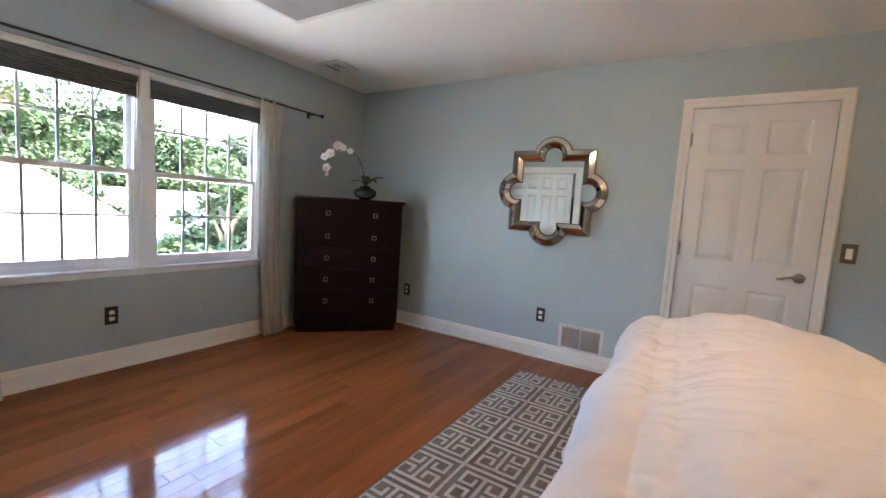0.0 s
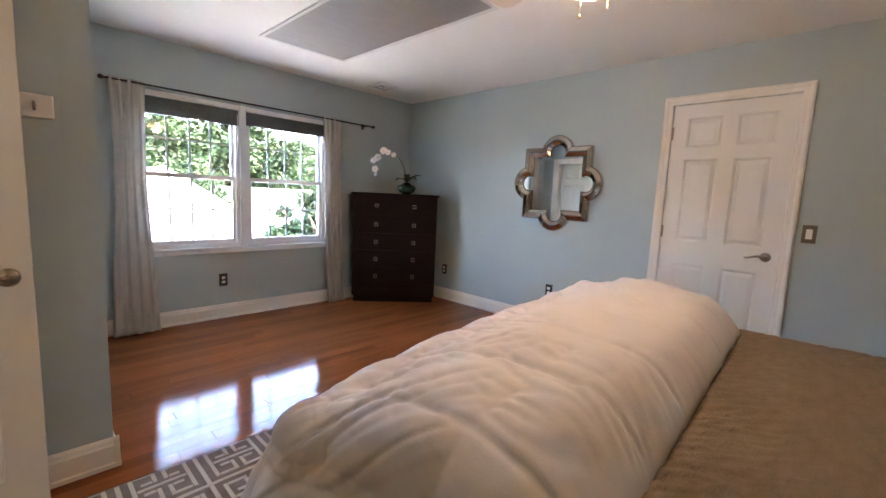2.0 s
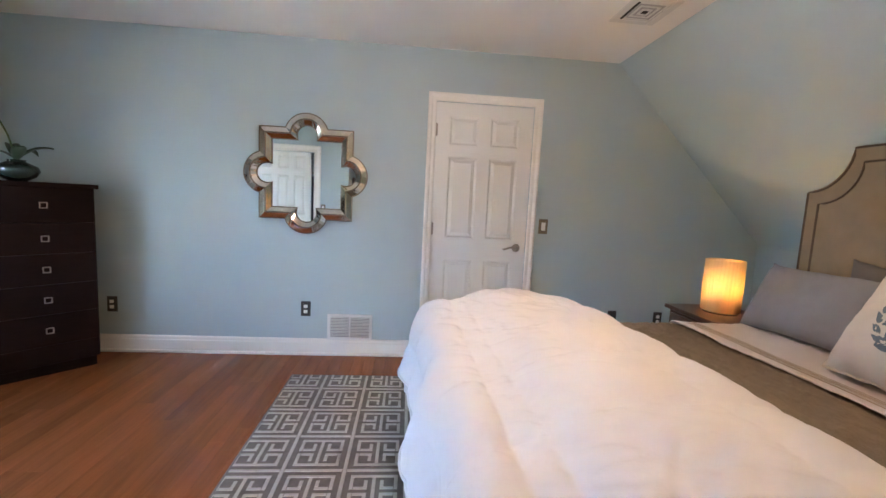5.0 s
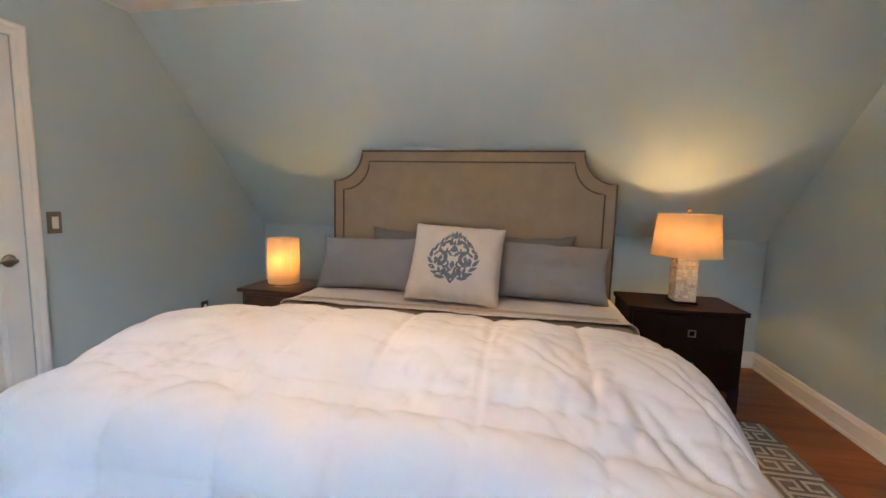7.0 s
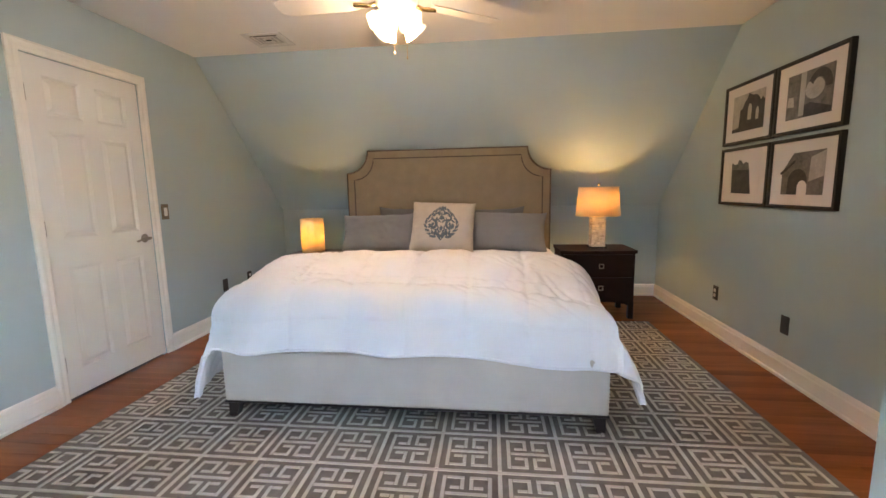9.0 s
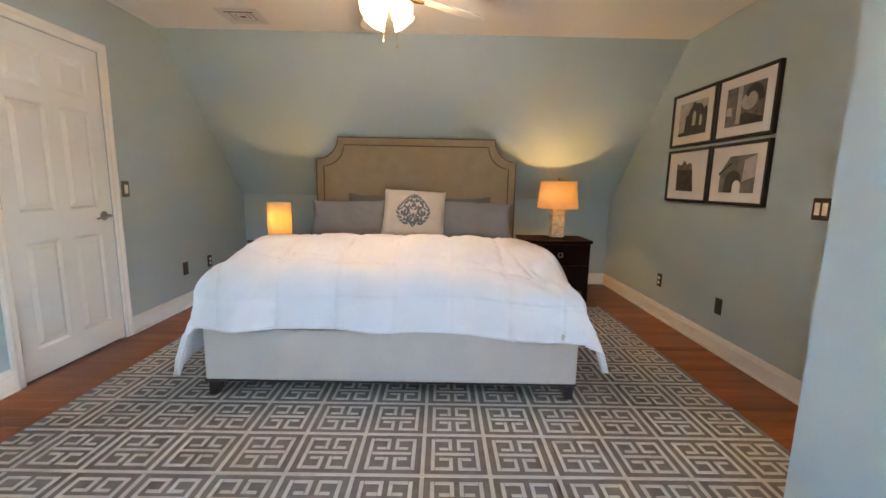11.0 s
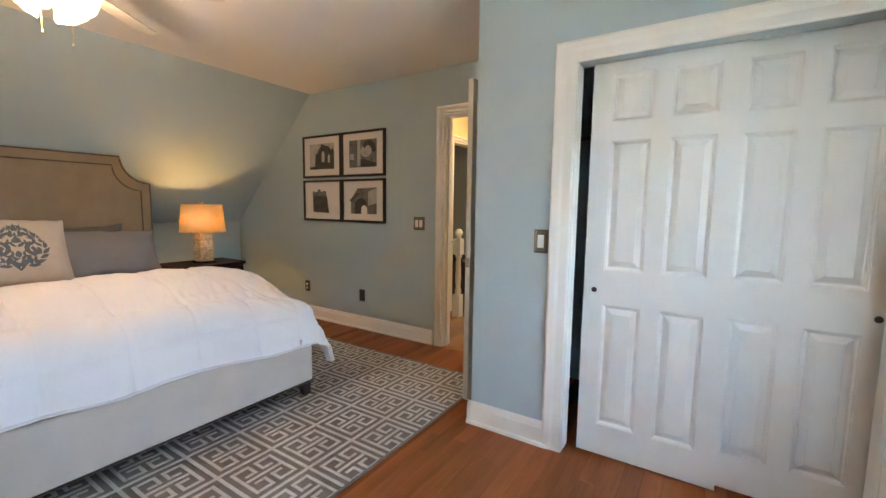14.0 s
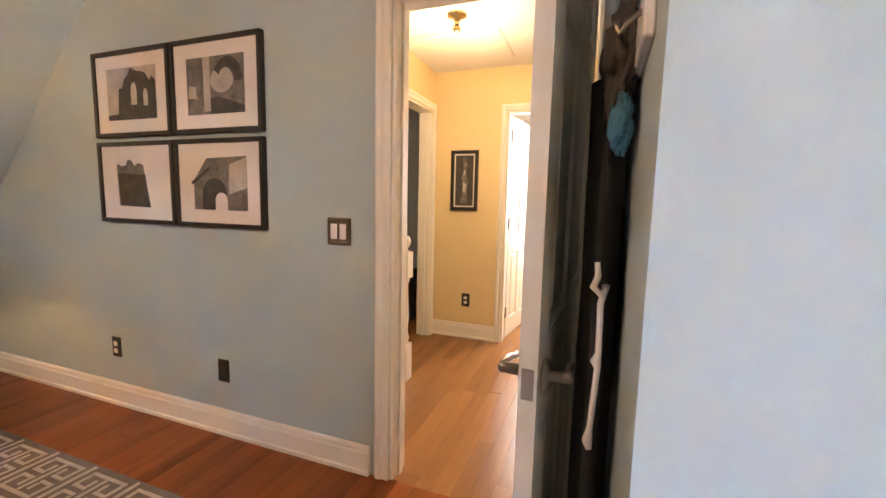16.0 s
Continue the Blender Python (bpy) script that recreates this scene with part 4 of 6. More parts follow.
def damask(parent):
    """A damask medallion: mirrored scrolls and leaves printed on the cushion's front."""
    bm = bmesh.new()

    def front(a, b):
        w, h, d, crisp = 0.57, 0.51, 0.23, 3.2
        if abs(a) < 0.2:
            a *= 1 - 0.50 * max(0.0, b) / 0.17
        ua, ub = a / (w / 2), b / (h / 2)
        f = max(0, (1 - abs(ua) ** crisp)) ** 0.55 * max(0, (1 - abs(ub) ** crisp)) ** 0.55
        t = d / 2 * f + 0.004 + f * 0.014 * fnoise(ua * 2.2, ub * 2.2, 22.0) + f * 0.020 * abs(fnoise(ua * 5 + ub * 2, ub * 4, 21.0))
        return Vector((a, -t - 0.0018, b))

    def blob(cx, cz, rx, rz, turn, point=0.0):
        n = 14
        c, s = math.cos(radians(turn)), math.sin(radians(turn))
        ctr = bm.verts.new(front(cx, cz))
        ring = []
        for k in range(n):
            a = 2 * math.pi * k / n
            px, pz = rx * math.cos(a) * (1 - point * max(0, math.sin(a))), rz * math.sin(a)
            ring.append(bm.verts.new(front(cx + px * c - pz * s, cz + px * s + pz * c)))
        for k in range(n):
            bm.faces.new((ctr, ring[k], ring[(k + 1) % n]))

    def scroll(cx, cz, r0, a0, a1, w0, w1, shrink=0.75, mirror=1):
        n = 16
        prev = None
        for k in range(n + 1):
            t = k / n
            a = radians(a0 + (a1 - a0) * t)
            r = r0 * (1 - shrink * t)
            wd = w0 + (w1 - w0) * t
            p = bm.verts.new(front(mirror * (cx + (r + wd) * math.cos(a)), cz + (r + wd) * math.sin(a)))
            q = bm.verts.new(front(mirror * (cx + (r - wd) * math.cos(a)), cz + (r - wd) * math.sin(a)))
            if prev:
                bm.faces.new((prev[0], p, q, prev[1]))
            prev = (p, q)
    blob(0, 0.145, 0.020, 0.030, 0, 0.8)
    blob(0, 0.045, 0.026, 0.022, 0, 0.3)
    blob(0, 0.085, 0.012, 0.020, 0, 0.5)
    blob(0, -0.125, 0.036, 0.045, 180, 0.7)
    blob(0, -0.055, 0.016, 0.024, 0, 0.5)
    for mr in (1, -1):
        for k in range(9):
            a = radians(-62 + 17 * k)
            blob(mr * 0.142 * math.cos(a), -0.005 + 0.150 * math.sin(a), 0.012, 0.030, mr * (math.degrees(a) - 28), 0.7)
        for k in range(6):
            a = radians(-70 + 27 * k)
            blob(mr * 0.105 * math.cos(a), -0.008 + 0.112 * math.sin(a), 0.009, 0.024, mr * (math.degrees(a) + 35), 0.6)
        for cx, cz, rx, rz, tn in ((0.030, 0.105, 0.010, 0.028, -20), (0.022, 0.130, 0.008, 0.022, -35), (0.048, -0.105, 0.016, 0.028, 200), (0.082, -0.118, 0.013, 0.026, 215), (0.022, 0.012, 0.010, 0.024, -50), (0.020, -0.085, 0.009, 0.022, 150)):
            blob(mr * cx, cz, rx, rz, mr * tn, 0.6)
        scroll(0.062, 0.045, 0.050, 150, -190, 0.012, 0.006, 0.7, mr)
        scroll(0.085, -0.025, 0.050, 100, 420, 0.014, 0.006, 0.7, mr)
        scroll(0.045, -0.045, 0.042, 60, -240, 0.012, 0.005, 0.7, mr)
        scroll(0.000, -0.020, 0.060, 20, 85, 0.006, 0.003, 0.1, mr)
        for k in range(5):
            a = radians(14 + 19 * k)
            blob(mr * 0.155 * math.cos(a) * 0.95, -0.005 + 0.165 * math.sin(a), 0.008, 0.012, mr * (math.degrees(a) - 90), 0.3)
    p = part("damask_print", bm, M_PRINT, parent, "slate blue damask medallion")
    p.matrix_parent_inverse = Matrix.Identity(4)


damask(cush)

# ---- hall beyond the doorway ----
HX, HY, HH = 0.29, -2.80, 2.37
structure("hall_floor", cuboid(-1.6, 1.6, -5.2, S, -0.20, -0.0125), M_GAP, "hall subfloor")
structure("hall_ceiling", cuboid(-1.7, 1.7, -5.3, S - T, HH, H + 0.1), M_CEIL, "white hall ceiling lit warm")
bm = bmesh.new()
box(bm, -0.365, HX + 0.12, HY - 0.1, HY, 0, HH)
box(bm, -1.14, -0.365, HY - 0.1, HY, 2.01, HH)
box(bm, -1.6, -1.14, HY - 0.1, HY, 0, HH)
structure("hall_wall_far", bm, M_HALLWALL, "cream-yellow painted hall wall")
structure("hall_wall_side", cuboid(-1.7, -1.6, -5.2, S - T, 0, HH), M_HALLWALL, "cream-yellow painted hall wall")
bm = bmesh.new()
box(bm, HX, HX + 0.12, HY, -2.72, 0, HH)
box(bm, HX, HX + 0.12, -2.72, -1.95, 2.03, HH)
box(bm, HX, HX + 0.12, -1.95, -1.82, 0, HH)
structure("hall_wall_left", bm, M_HALLWALL, "cream-yellow painted hall wall with a doorway")
door_casing("trim_hall_left", -2.72, -1.95, 2.03, ("x", HX), -1, 0.06)
door_casing("trim_hall_far", -1.14, -0.365, 2.01, ("y", HY), 1, 0.055)
bm = bmesh.new()
box(bm, HX + 0.002, HX + 0.118, -2.722, -2.702, 0, 2.03)
box(bm, HX + 0.045, HX + 0.075, -2.702, -2.690, 0, 2.012)
box(bm, HX + 0.002, HX + 0.118, -2.702, -1.95, 2.012, 2.031)
structure("trim_hall_left_jamb", bm, M_TRIM, "white door jamb of the side room")
bm = bmesh.new()
box(bm, -0.381, -0.363, HY - 0.098, HY - 0.002, 0, 2.01)
box(bm, -1.142, -0.381, HY - 0.098, HY - 0.002, 1.992, 2.011)
structure("trim_hall_far_jamb", bm, M_TRIM, "white door jamb of the bright far room")
baseboard("baseboard_hall", (-0.308, HY), (HX, HY), (0, 1))
bm = bmesh.new()
box(bm, 1.5, 1.6, -5.2, S - T, 0, H)
box(bm, HX, 1.6, -3.6, -3.5, 0, H)
structure("grey_room_wall", bm, M_GREYROOM, "dim grey wall of the room beside the hall")
structure("far_room_wall", cuboid(-1.7, HX + 0.1, -5.2, -5.1, 0, H), M_CEIL, "white wall of the far room")
structure("far_room_side", cuboid(0.2, 0.3, -5.1, HY - 0.1, 0, H), M_CEIL, "white wall of the far room")
bed_far = part("dark_bench", cuboid(0.62, 1.40, -3.3, -2.3, 0.0, 0.52, 0.04, 2), M_BROWNCLOTH)
tagged(bed_far, "dark covered low bed in the dim side room", "bed")
door_far = six_panel("door_far_room", 0.73, 1.98, "white six-panel door standing open into a bright room")
hinges(door_far, 0.0, -0.004, 0.004, (0.24, 1.05, 1.80))
lever(door_far, 0.67, 0.0, 0.92, -1, -1)
door_far.matrix_world = pose(-0.385, HY - 0.10, 0.010, 0, 0, -97)


def newel():
    n = thing("newel_post", (0.087, -1.76, 0), "white turned newel post with a ball top", "newel post")
    bm = bmesh.new()
    box(bm, 0.042, 0.132, -1.805, -1.715, 0, 0.26, 0.004)
    part("foot_block", bm, M_TRIM, n)
    bm = bmesh.new()
    lathe(bm, [(0.045, 0.26), (0.030, 0.28), (0.040, 0.30), (0.028, 0.34), (0.034, 0.45), (0.026, 0.68), (0.040, 0.70), (0.030, 0.72)], 0.087, -1.76, 18)
    part("turned_shaft", bm, M_TRIM, n, smooth=True)
    bm = bmesh.new()
    box(bm, 0.042, 0.132, -1.805, -1.715, 0.72, 0.90, 0.004)
    part("head_block", bm, M_TRIM, n)
    bm = bmesh.new()
    lathe(bm, [(0.04, 0.90), (0.022, 0.915), (0.022, 0.925), (0.038, 0.945), (0.043, 0.97), (0.036, 0.998), (0.012, 1.012)], 0.087, -1.76, 18)
    part("ball_top", bm, M_TRIM, n, smooth=True)
    r = thing("stair_rail", (0.8, -1.76, 0), "white stair rail with square balusters", "railing")
    bm = bmesh.new()
    box(bm, 0.132, 1.5, -1.79, -1.73, 0.83, 0.885, 0.01)
    part("handrail", bm, M_TRIM, r)
    for k in range(11):
        part("baluster", cuboid(0.22 + 0.115 * k, 0.252 + 0.115 * k, -1.776, -1.744, 0, 0.83), M_TRIM, r)


newel()


def framed(name, x0, x1, z0, z1, y, side, fw, matw, pieces, label, cat="picture", depth=0.03, frame_m=None):
    """A framed picture on a wall at y; pieces(bm, x0, x1, z0, z1, y) draws shapes in the image."""
    p = thing(name, ((x0 + x1) / 2, y, z0), label, cat, "framed photographs")
    fm = frame_m or M_FRAMEBLACK
    ya, yb = sorted((y, y + side * depth))
    for nm, a in (("frame_side", (x0, x0 + fw, z0, z1)), ("frame_side", (x1 - fw, x1, z0, z1)), ("frame_rail", (x0 + fw, x1 - fw, z0, z0 + fw)), ("frame_rail", (x0 + fw, x1 - fw, z1 - fw, z1))):
        part(nm, cuboid(a[0], a[1], ya, yb, a[2], a[3], 0.002), fm, p)
    yc = y + side * (depth - 0.012)
    ya, yb = sorted((y, yc))
    part("mat_board", cuboid(x0 + fw, x1 - fw, ya, yb, z0 + fw, z1 - fw), M_MAT, p)
    ix0, ix1, iz0, iz1 = x0 + fw + matw[0], x1 - fw - matw[0], z0 + fw + matw[1], z1 - fw - matw[1]
    ya, yb = sorted((yc, yc + side * 0.001))
    img = part("print", cuboid(ix0, ix1, ya, yb, iz0, iz1), pieces[0], p, "old black and white architectural photograph")
    for k, (m, polys) in enumerate(pieces[1:]):
        for poly in polys:
            bm = bmesh.new()
            vs = [bm.verts.new((ix1 - q[0] * (ix1 - ix0) if side > 0 else ix0 + q[0] * (ix1 - ix0), yc + side * (0.0016 + 0.0006 * k), iz0 + q[1] * (iz1 - iz0))) for q in poly]
            bm.faces.new(vs)
            part("print_shape", bm, m, img)
    return p


def arc(cx, cz, rx, rz, a0, a1, n=10):
    return [(cx + rx * math.cos(radians(a0 + (a1 - a0) * k / n)), cz + rz * math.sin(radians(a0 + (a1 - a0) * k / n))) for k in range(n + 1)]


# photographs: image x runs to the viewer's right
ruin = [M_PHOTO_L, (M_PHOTO_D, [[(0, 0), (1, 0), (1, 0.70), (0.93, 0.80), (0.88, 0.72), (0.80, 0.86), (0.72, 0.90), (0.62, 0.92), (0.50, 0.99), (0.46, 0.86), (0.38, 0.78), (0.32, 0.62), (0.25, 0.60), (0.22, 0.12), (0, 0.10)]]), (M_PHOTO_L, [[(0.50, 0.28), (0.62, 0.28)] + arc(0.56, 0.55, 0.06, 0.16, 0, 180, 8), [(0.75, 0.25), (0.84, 0.25)] + arc(0.795, 0.45, 0.045, 0.12, 0, 180, 8)])]
arch = [M_PHOTO_M, (M_PHOTO_L, [[(0.30, 0.05), (0.42, 0.05), (0.42, 1), (0.30, 1)], arc(0.62, 0.58, 0.20, 0.22, 0, 360, 16)[:-1], [(0.02, 0.30), (0.18, 0.28), (0.16, 0.50), (0.04, 0.52)]]), (M_PHOTO_D, [arc(0.72, 0.55, 0.26, 0.42, 0, 150, 12) + arc(0.70, 0.55, 0.14, 0.24, 150, 0, 12), [(0.42, 0.0), (1, 0.0), (1, 0.12), (0.55, 0.30), (0.42, 0.28)]])]
tower = [M_MAT, (M_PHOTO_M, [[(0.12, 0.02), (0.78, 0.0), (0.66, 0.86), (0.56, 0.90), (0.48, 0.84), (0.42, 0.95), (0.34, 0.97), (0.30, 0.86), (0.20, 0.84), (0.13, 0.90), (0.10, 0.84)]]), (M_PHOTO_D, [[(0.15, 0.02), (0.77, 0.0), (0.70, 0.66), (0.12, 0.70)]])]
gate = [M_MAT, (M_PHOTO_M, [[(0.05, 0.55), (0.30, 0.97), (1, 1), (1, 0), (0.05, 0)]]), (M_PHOTO_L, [[(0.68, 0.30), (1, 0.42), (1, 0.98), (0.70, 0.85)]]), (M_PHOTO_D, [[(0.20, 0), (0.65, 0)] + arc(0.43, 0.32, 0.22, 0.28, 0, 180, 10), [(0.0, 0.52), (0.35, 0.82), (0.36, 0.76), (0.04, 0.47)]]), (M_MAT, [[(0.44, 0), (0.66, 0)] + arc(0.55, 0.18, 0.11, 0.15, 10, 170, 8)])]
PB = "black-framed photograph of "
framed("framed_photo", 0.905, 1.485, 1.545, 1.985, S, 1, 0.022, (0.082, 0.066), ruin, PB + "a ruined gothic abbey with pale mat")
framed("framed_photo", 0.325, 0.895, 1.545, 1.985, S, 1, 0.022, (0.082, 0.066), arch, PB + "a stone arch with pale mat")
framed("framed_photo", 0.905, 1.485, 1.090, 1.520, S, 1, 0.022, (0.082, 0.064), tower, PB + "a castle tower with pale mat")
framed("framed_photo", 0.325, 0.895, 1.090, 1.520, S, 1, 0.022, (0.082, 0.064), gate, PB + "a classical gateway with pale mat")
framed("hall_picture", -0.119, 0.131, 1.165, 1.691, HY, 1, 0.030, (0.013, 0.013), [M_PHOTO_D, (M_PHOTO_M, [[(0.30, 0.04), (0.70, 0.04), (0.64, 0.30), (0.72, 0.45), (0.60, 0.62), (0.66, 0.80), (0.55, 0.95), (0.40, 0.93), (0.46, 0.72), (0.34, 0.55), (0.44, 0.36)]]), (M_PHOTO_L, [[(0.40, 0.30), (0.58, 0.26), (0.62, 0.42), (0.44, 0.48)], [(0.44, 0.60), (0.56, 0.62), (0.54, 0.72), (0.46, 0.70)]])], "narrow dark framed picture on the hall wall", depth=0.02)


# ---- switches, outlets, vents ----
def wall_plate(kind, x, y, z, axis, side, gang=1, dark=False):
    """A switch or outlet plate. axis: wall normal; side: way it faces."""
    w, h = 0.075 + 0.046 * (gang - 1), 0.120
    name = "light_switch" if kind == "switch" else "power_outlet"
    lab = {"switch": "bronze wall plate with white rocker switch", "outlet": "dark wall plate with white outlets", "blank": "black wall outlet plate"}[kind]
    t = thing(name, (x, y, z - h / 2), lab, "switch" if kind == "switch" else "outlet", "wall plates")

    def b3(bm, u0, u1, d0, d1, z0, z1, bev=0.0):
        d0, d1 = sorted((side * d0, side * d1))
        if axis == "y":
            box(bm, x + u0, x + u1, y + d0, y + d1, z + z0, z + z1, bev)
        else:
            box(bm, x + d0, x + d1, y + u0, y + u1, z + z0, z + z1, bev)
    bm = bmesh.new()
    b3(bm, -w / 2, w / 2, 0, 0.006, -h / 2, h / 2, 0.0025)
    b3(bm, -w / 2 + 0.010, w / 2 - 0.010, 0.006, 0.009, -h / 2 + 0.010, h / 2 - 0.010, 0.001)
    part("plate", bm, M_BLACKPLASTIC if kind != "switch" else M_BRONZEPLATE, t)
    if kind == "switch":
        bm = bmesh.new()
        a, b, e = w / 2 - 0.009, h / 2 - 0.009, 0.006
        b3(bm, -a, -a + e, 0.007, 0.0125, -b, b, 0.002)
        b3(bm, a - e, a, 0.007, 0.0125, -b, b, 0.002)
        b3(bm, -a + e, a - e, 0.007, 0.0120, b - e, b, 0.002)
        b3(bm, -a + e, a - e, 0.007, 0.0120, -b, -b + e, 0.002)
        part("raised_border", bm, M_BRONZEPLATE, t, "worn bronze raised border")
    for g in range(gang):
        u = (g - (gang - 1) / 2) * 0.046
        if kind == "switch":
            bm = bmesh.new()
            b3(bm, u - 0.0165, u + 0.0165, 0.008, 0.012, -0.033, 0.033, 0.0015)
            part("rocker", bm, M_WHITEPLASTIC, t, "white rocker")
        elif kind == "outlet":
            for dz in (-0.021, 0.021):
                bm = bmesh.new()
                b3(bm, u - 0.015, u + 0.015, 0.008, 0.0105, dz - 0.013, dz + 0.013, 0.003)
                part("socket", bm, M_WHITEPLASTIC, t, "white socket")
    return t


wall_plate("switch", 0.870, N, 1.115, "y", -1)
wall_plate("switch", -1.568, BY, 1.090, "y", 1)
wall_plate("switch", -0.066, S, 1.102, "y", 1, 2)
wall_plate("outlet", -1.006, N, 0.376, "y", -1)
wall_plate("blank", 1.525, N, 0.372, "y", -1)
wall_plate("outlet", 1.93, N, 0.370, "y", -1)
wall_plate("outlet", -2.45, N, 0.372, "y", -1)
wall_plate("outlet", 1.475, S, 0.352, "y", 1)
wall_plate("blank", 0.643, S, 0.347, "y", 1)
wall_plate("outlet", W, 1.342, 0.372, "x", 1)
wall_plate("outlet", -0.036, HY, 0.352, "y", 1)


def wall_vent():
    x0, x1, z0, z1 = -0.835, -0.480, 0.130, 0.340
    v = thing("wall_vent", ((x0 + x1) / 2, N, z0), "white louvred return-air grille above the baseboard", "vent")
    # near-black sheet behind the slats paints in the shade of the duct
    part("backing", cuboid(x0 + 0.02, x1 - 0.02, N - 0.004, N - 0.001, z0 + 0.02, z1 - 0.02), M_SLOTSHADE, v)
    bm = bmesh.new()
    f = 0.024
    for a in ((x0, x0 + f, z0, z1), (x1 - f, x1, z0, z1), (x0 + f, x1 - f, z0, z0 + f), (x0 + f, x1 - f, z1 - f, z1), ((x0 + x1) / 2 - 0.006, (x0 + x1) / 2 + 0.006, z0 + f, z1 - f)):
        box(bm, a[0], a[1], N - 0.014, N - 0.0005, a[2], a[3], 0.002)
    part("frame", bm, M_GRILLE, v)
    for k in range(13):
        z = z0 + f + 0.006 + k * 0.0122
        bm = bmesh.new()
        prism(bm, [(N - 0.013, z), (N - 0.0115, z), (N - 0.004, z + 0.006), (N - 0.0055, z + 0.006)], "x", x0 + f, x1 - f)
        part("slat", bm, M_GRILLE, v)


wall_vent()


def ceiling_vent(x0, x1, y0, y1, label):
    v = thing("ceiling_vent", ((x0 + x1) / 2, (y0 + y1) / 2, H), label, "vent", "ceiling vents")
    bm = bmesh.new()
    f = 0.045
    for a in ((x0, x0 + f, y0, y1), (x1 - f, x1, y0, y1), (x0 + f, x1 - f, y0, y0 + f), (x0 + f, x1 - f, y1 - f, y1)):
        box(bm, a[0], a[1], a[2], a[3], H - 0.010, H - 0.0005, 0.004)
    part("frame", bm, M_GRILLE, v)
    part("backing", cuboid(x0 + f, x1 - f, y0 + f, y1 - f, H - 0.003, H - 0.0005), M_GREYGRILLE, v)
    cx, cy = (x0 + x1) / 2, (y0 + y1) / 2
    # solid near-black blocks paint in the shade of the diffuser's openings
    part("slot", cuboid(cx - 0.028, cx + 0.028, cy - 0.030, cy + 0.030, H - 0.0075, H - 0.0032), M_SLOTSHADE, v)
    part("slot", cuboid(x0 + f + 0.002, x0 + f + 0.016, y0 + f + 0.004, y1 - f - 0.004, H - 0.0075, H - 0.0032), M_SLOTSHADE, v)
    for k in range(1, 4):
        s = 0.26 * k
        hx, hy = (x1 - x0 - 2 * f) / 2 * s * 1.2, (y1 - y0 - 2 * f) / 2 * s * 1.2
        bm = bmesh.new()
        for a in ((cx - hx, cx - hx + 0.012, cy - hy, cy + hy), (cx + hx - 0.012, cx + hx, cy - hy, cy + hy), (cx - hx, cx + hx, cy - hy, cy - hy + 0.012), (cx - hx, cx + hx, cy + hy - 0.012, cy + hy)):
            box(bm, a[0], a[1], a[2], a[3], H - 0.012 + 0.002 * k, H - 0.004)
        part("louvre", bm, M_GRILLE, v)


ceiling_vent(0.95, 1.235, 2.64, 2.95, "white square ceiling air diffuser")
ceiling_vent(-2.92, -2.66, 2.76, 3.02, "white ceiling air diffuser with dark slots")


def attic_grille():
    x0, x1, y0, y1 = -2.385, -0.65, 1.375, 2.135
    v = thing("ceiling_grille", ((x0 + x1) / 2, (y0 + y1) / 2, H), "large grey louvred whole-house fan grille in the ceiling", "vent")
    part("backing", cuboid(x0 + 0.01, x1 - 0.01, y0 + 0.01, y1 - 0.01, H - 0.004, H - 0.0005), M_GREYGRILLE, v)
    bm = bmesh.new()
    f = 0.030
    for a in ((x0, x0 + f, y0, y1), (x1 - f, x1, y0, y1), (x0 + f, x1 - f, y0, y0 + f), (x0 + f, x1 - f, y1 - f, y1)):
        box(bm, a[0], a[1], a[2], a[3], H - 0.013, H - 0.0005, 0.003)
    part("frame", bm, M_GRILLE, v)
    n = 64
    for k in range(n):
        x = x0 + f + (x1 - x0 - 2 * f) * k / n
        bm = bmesh.new()
        prism(bm, [(x, H - 0.010), (x + 0.002, H - 0.010), (x + 0.020, H - 0.005), (x + 0.018, H - 0.005)], "y", y0 + f, y1 - f)
        part("slat", bm, M_GREYGRILLE, v)


attic_grille()


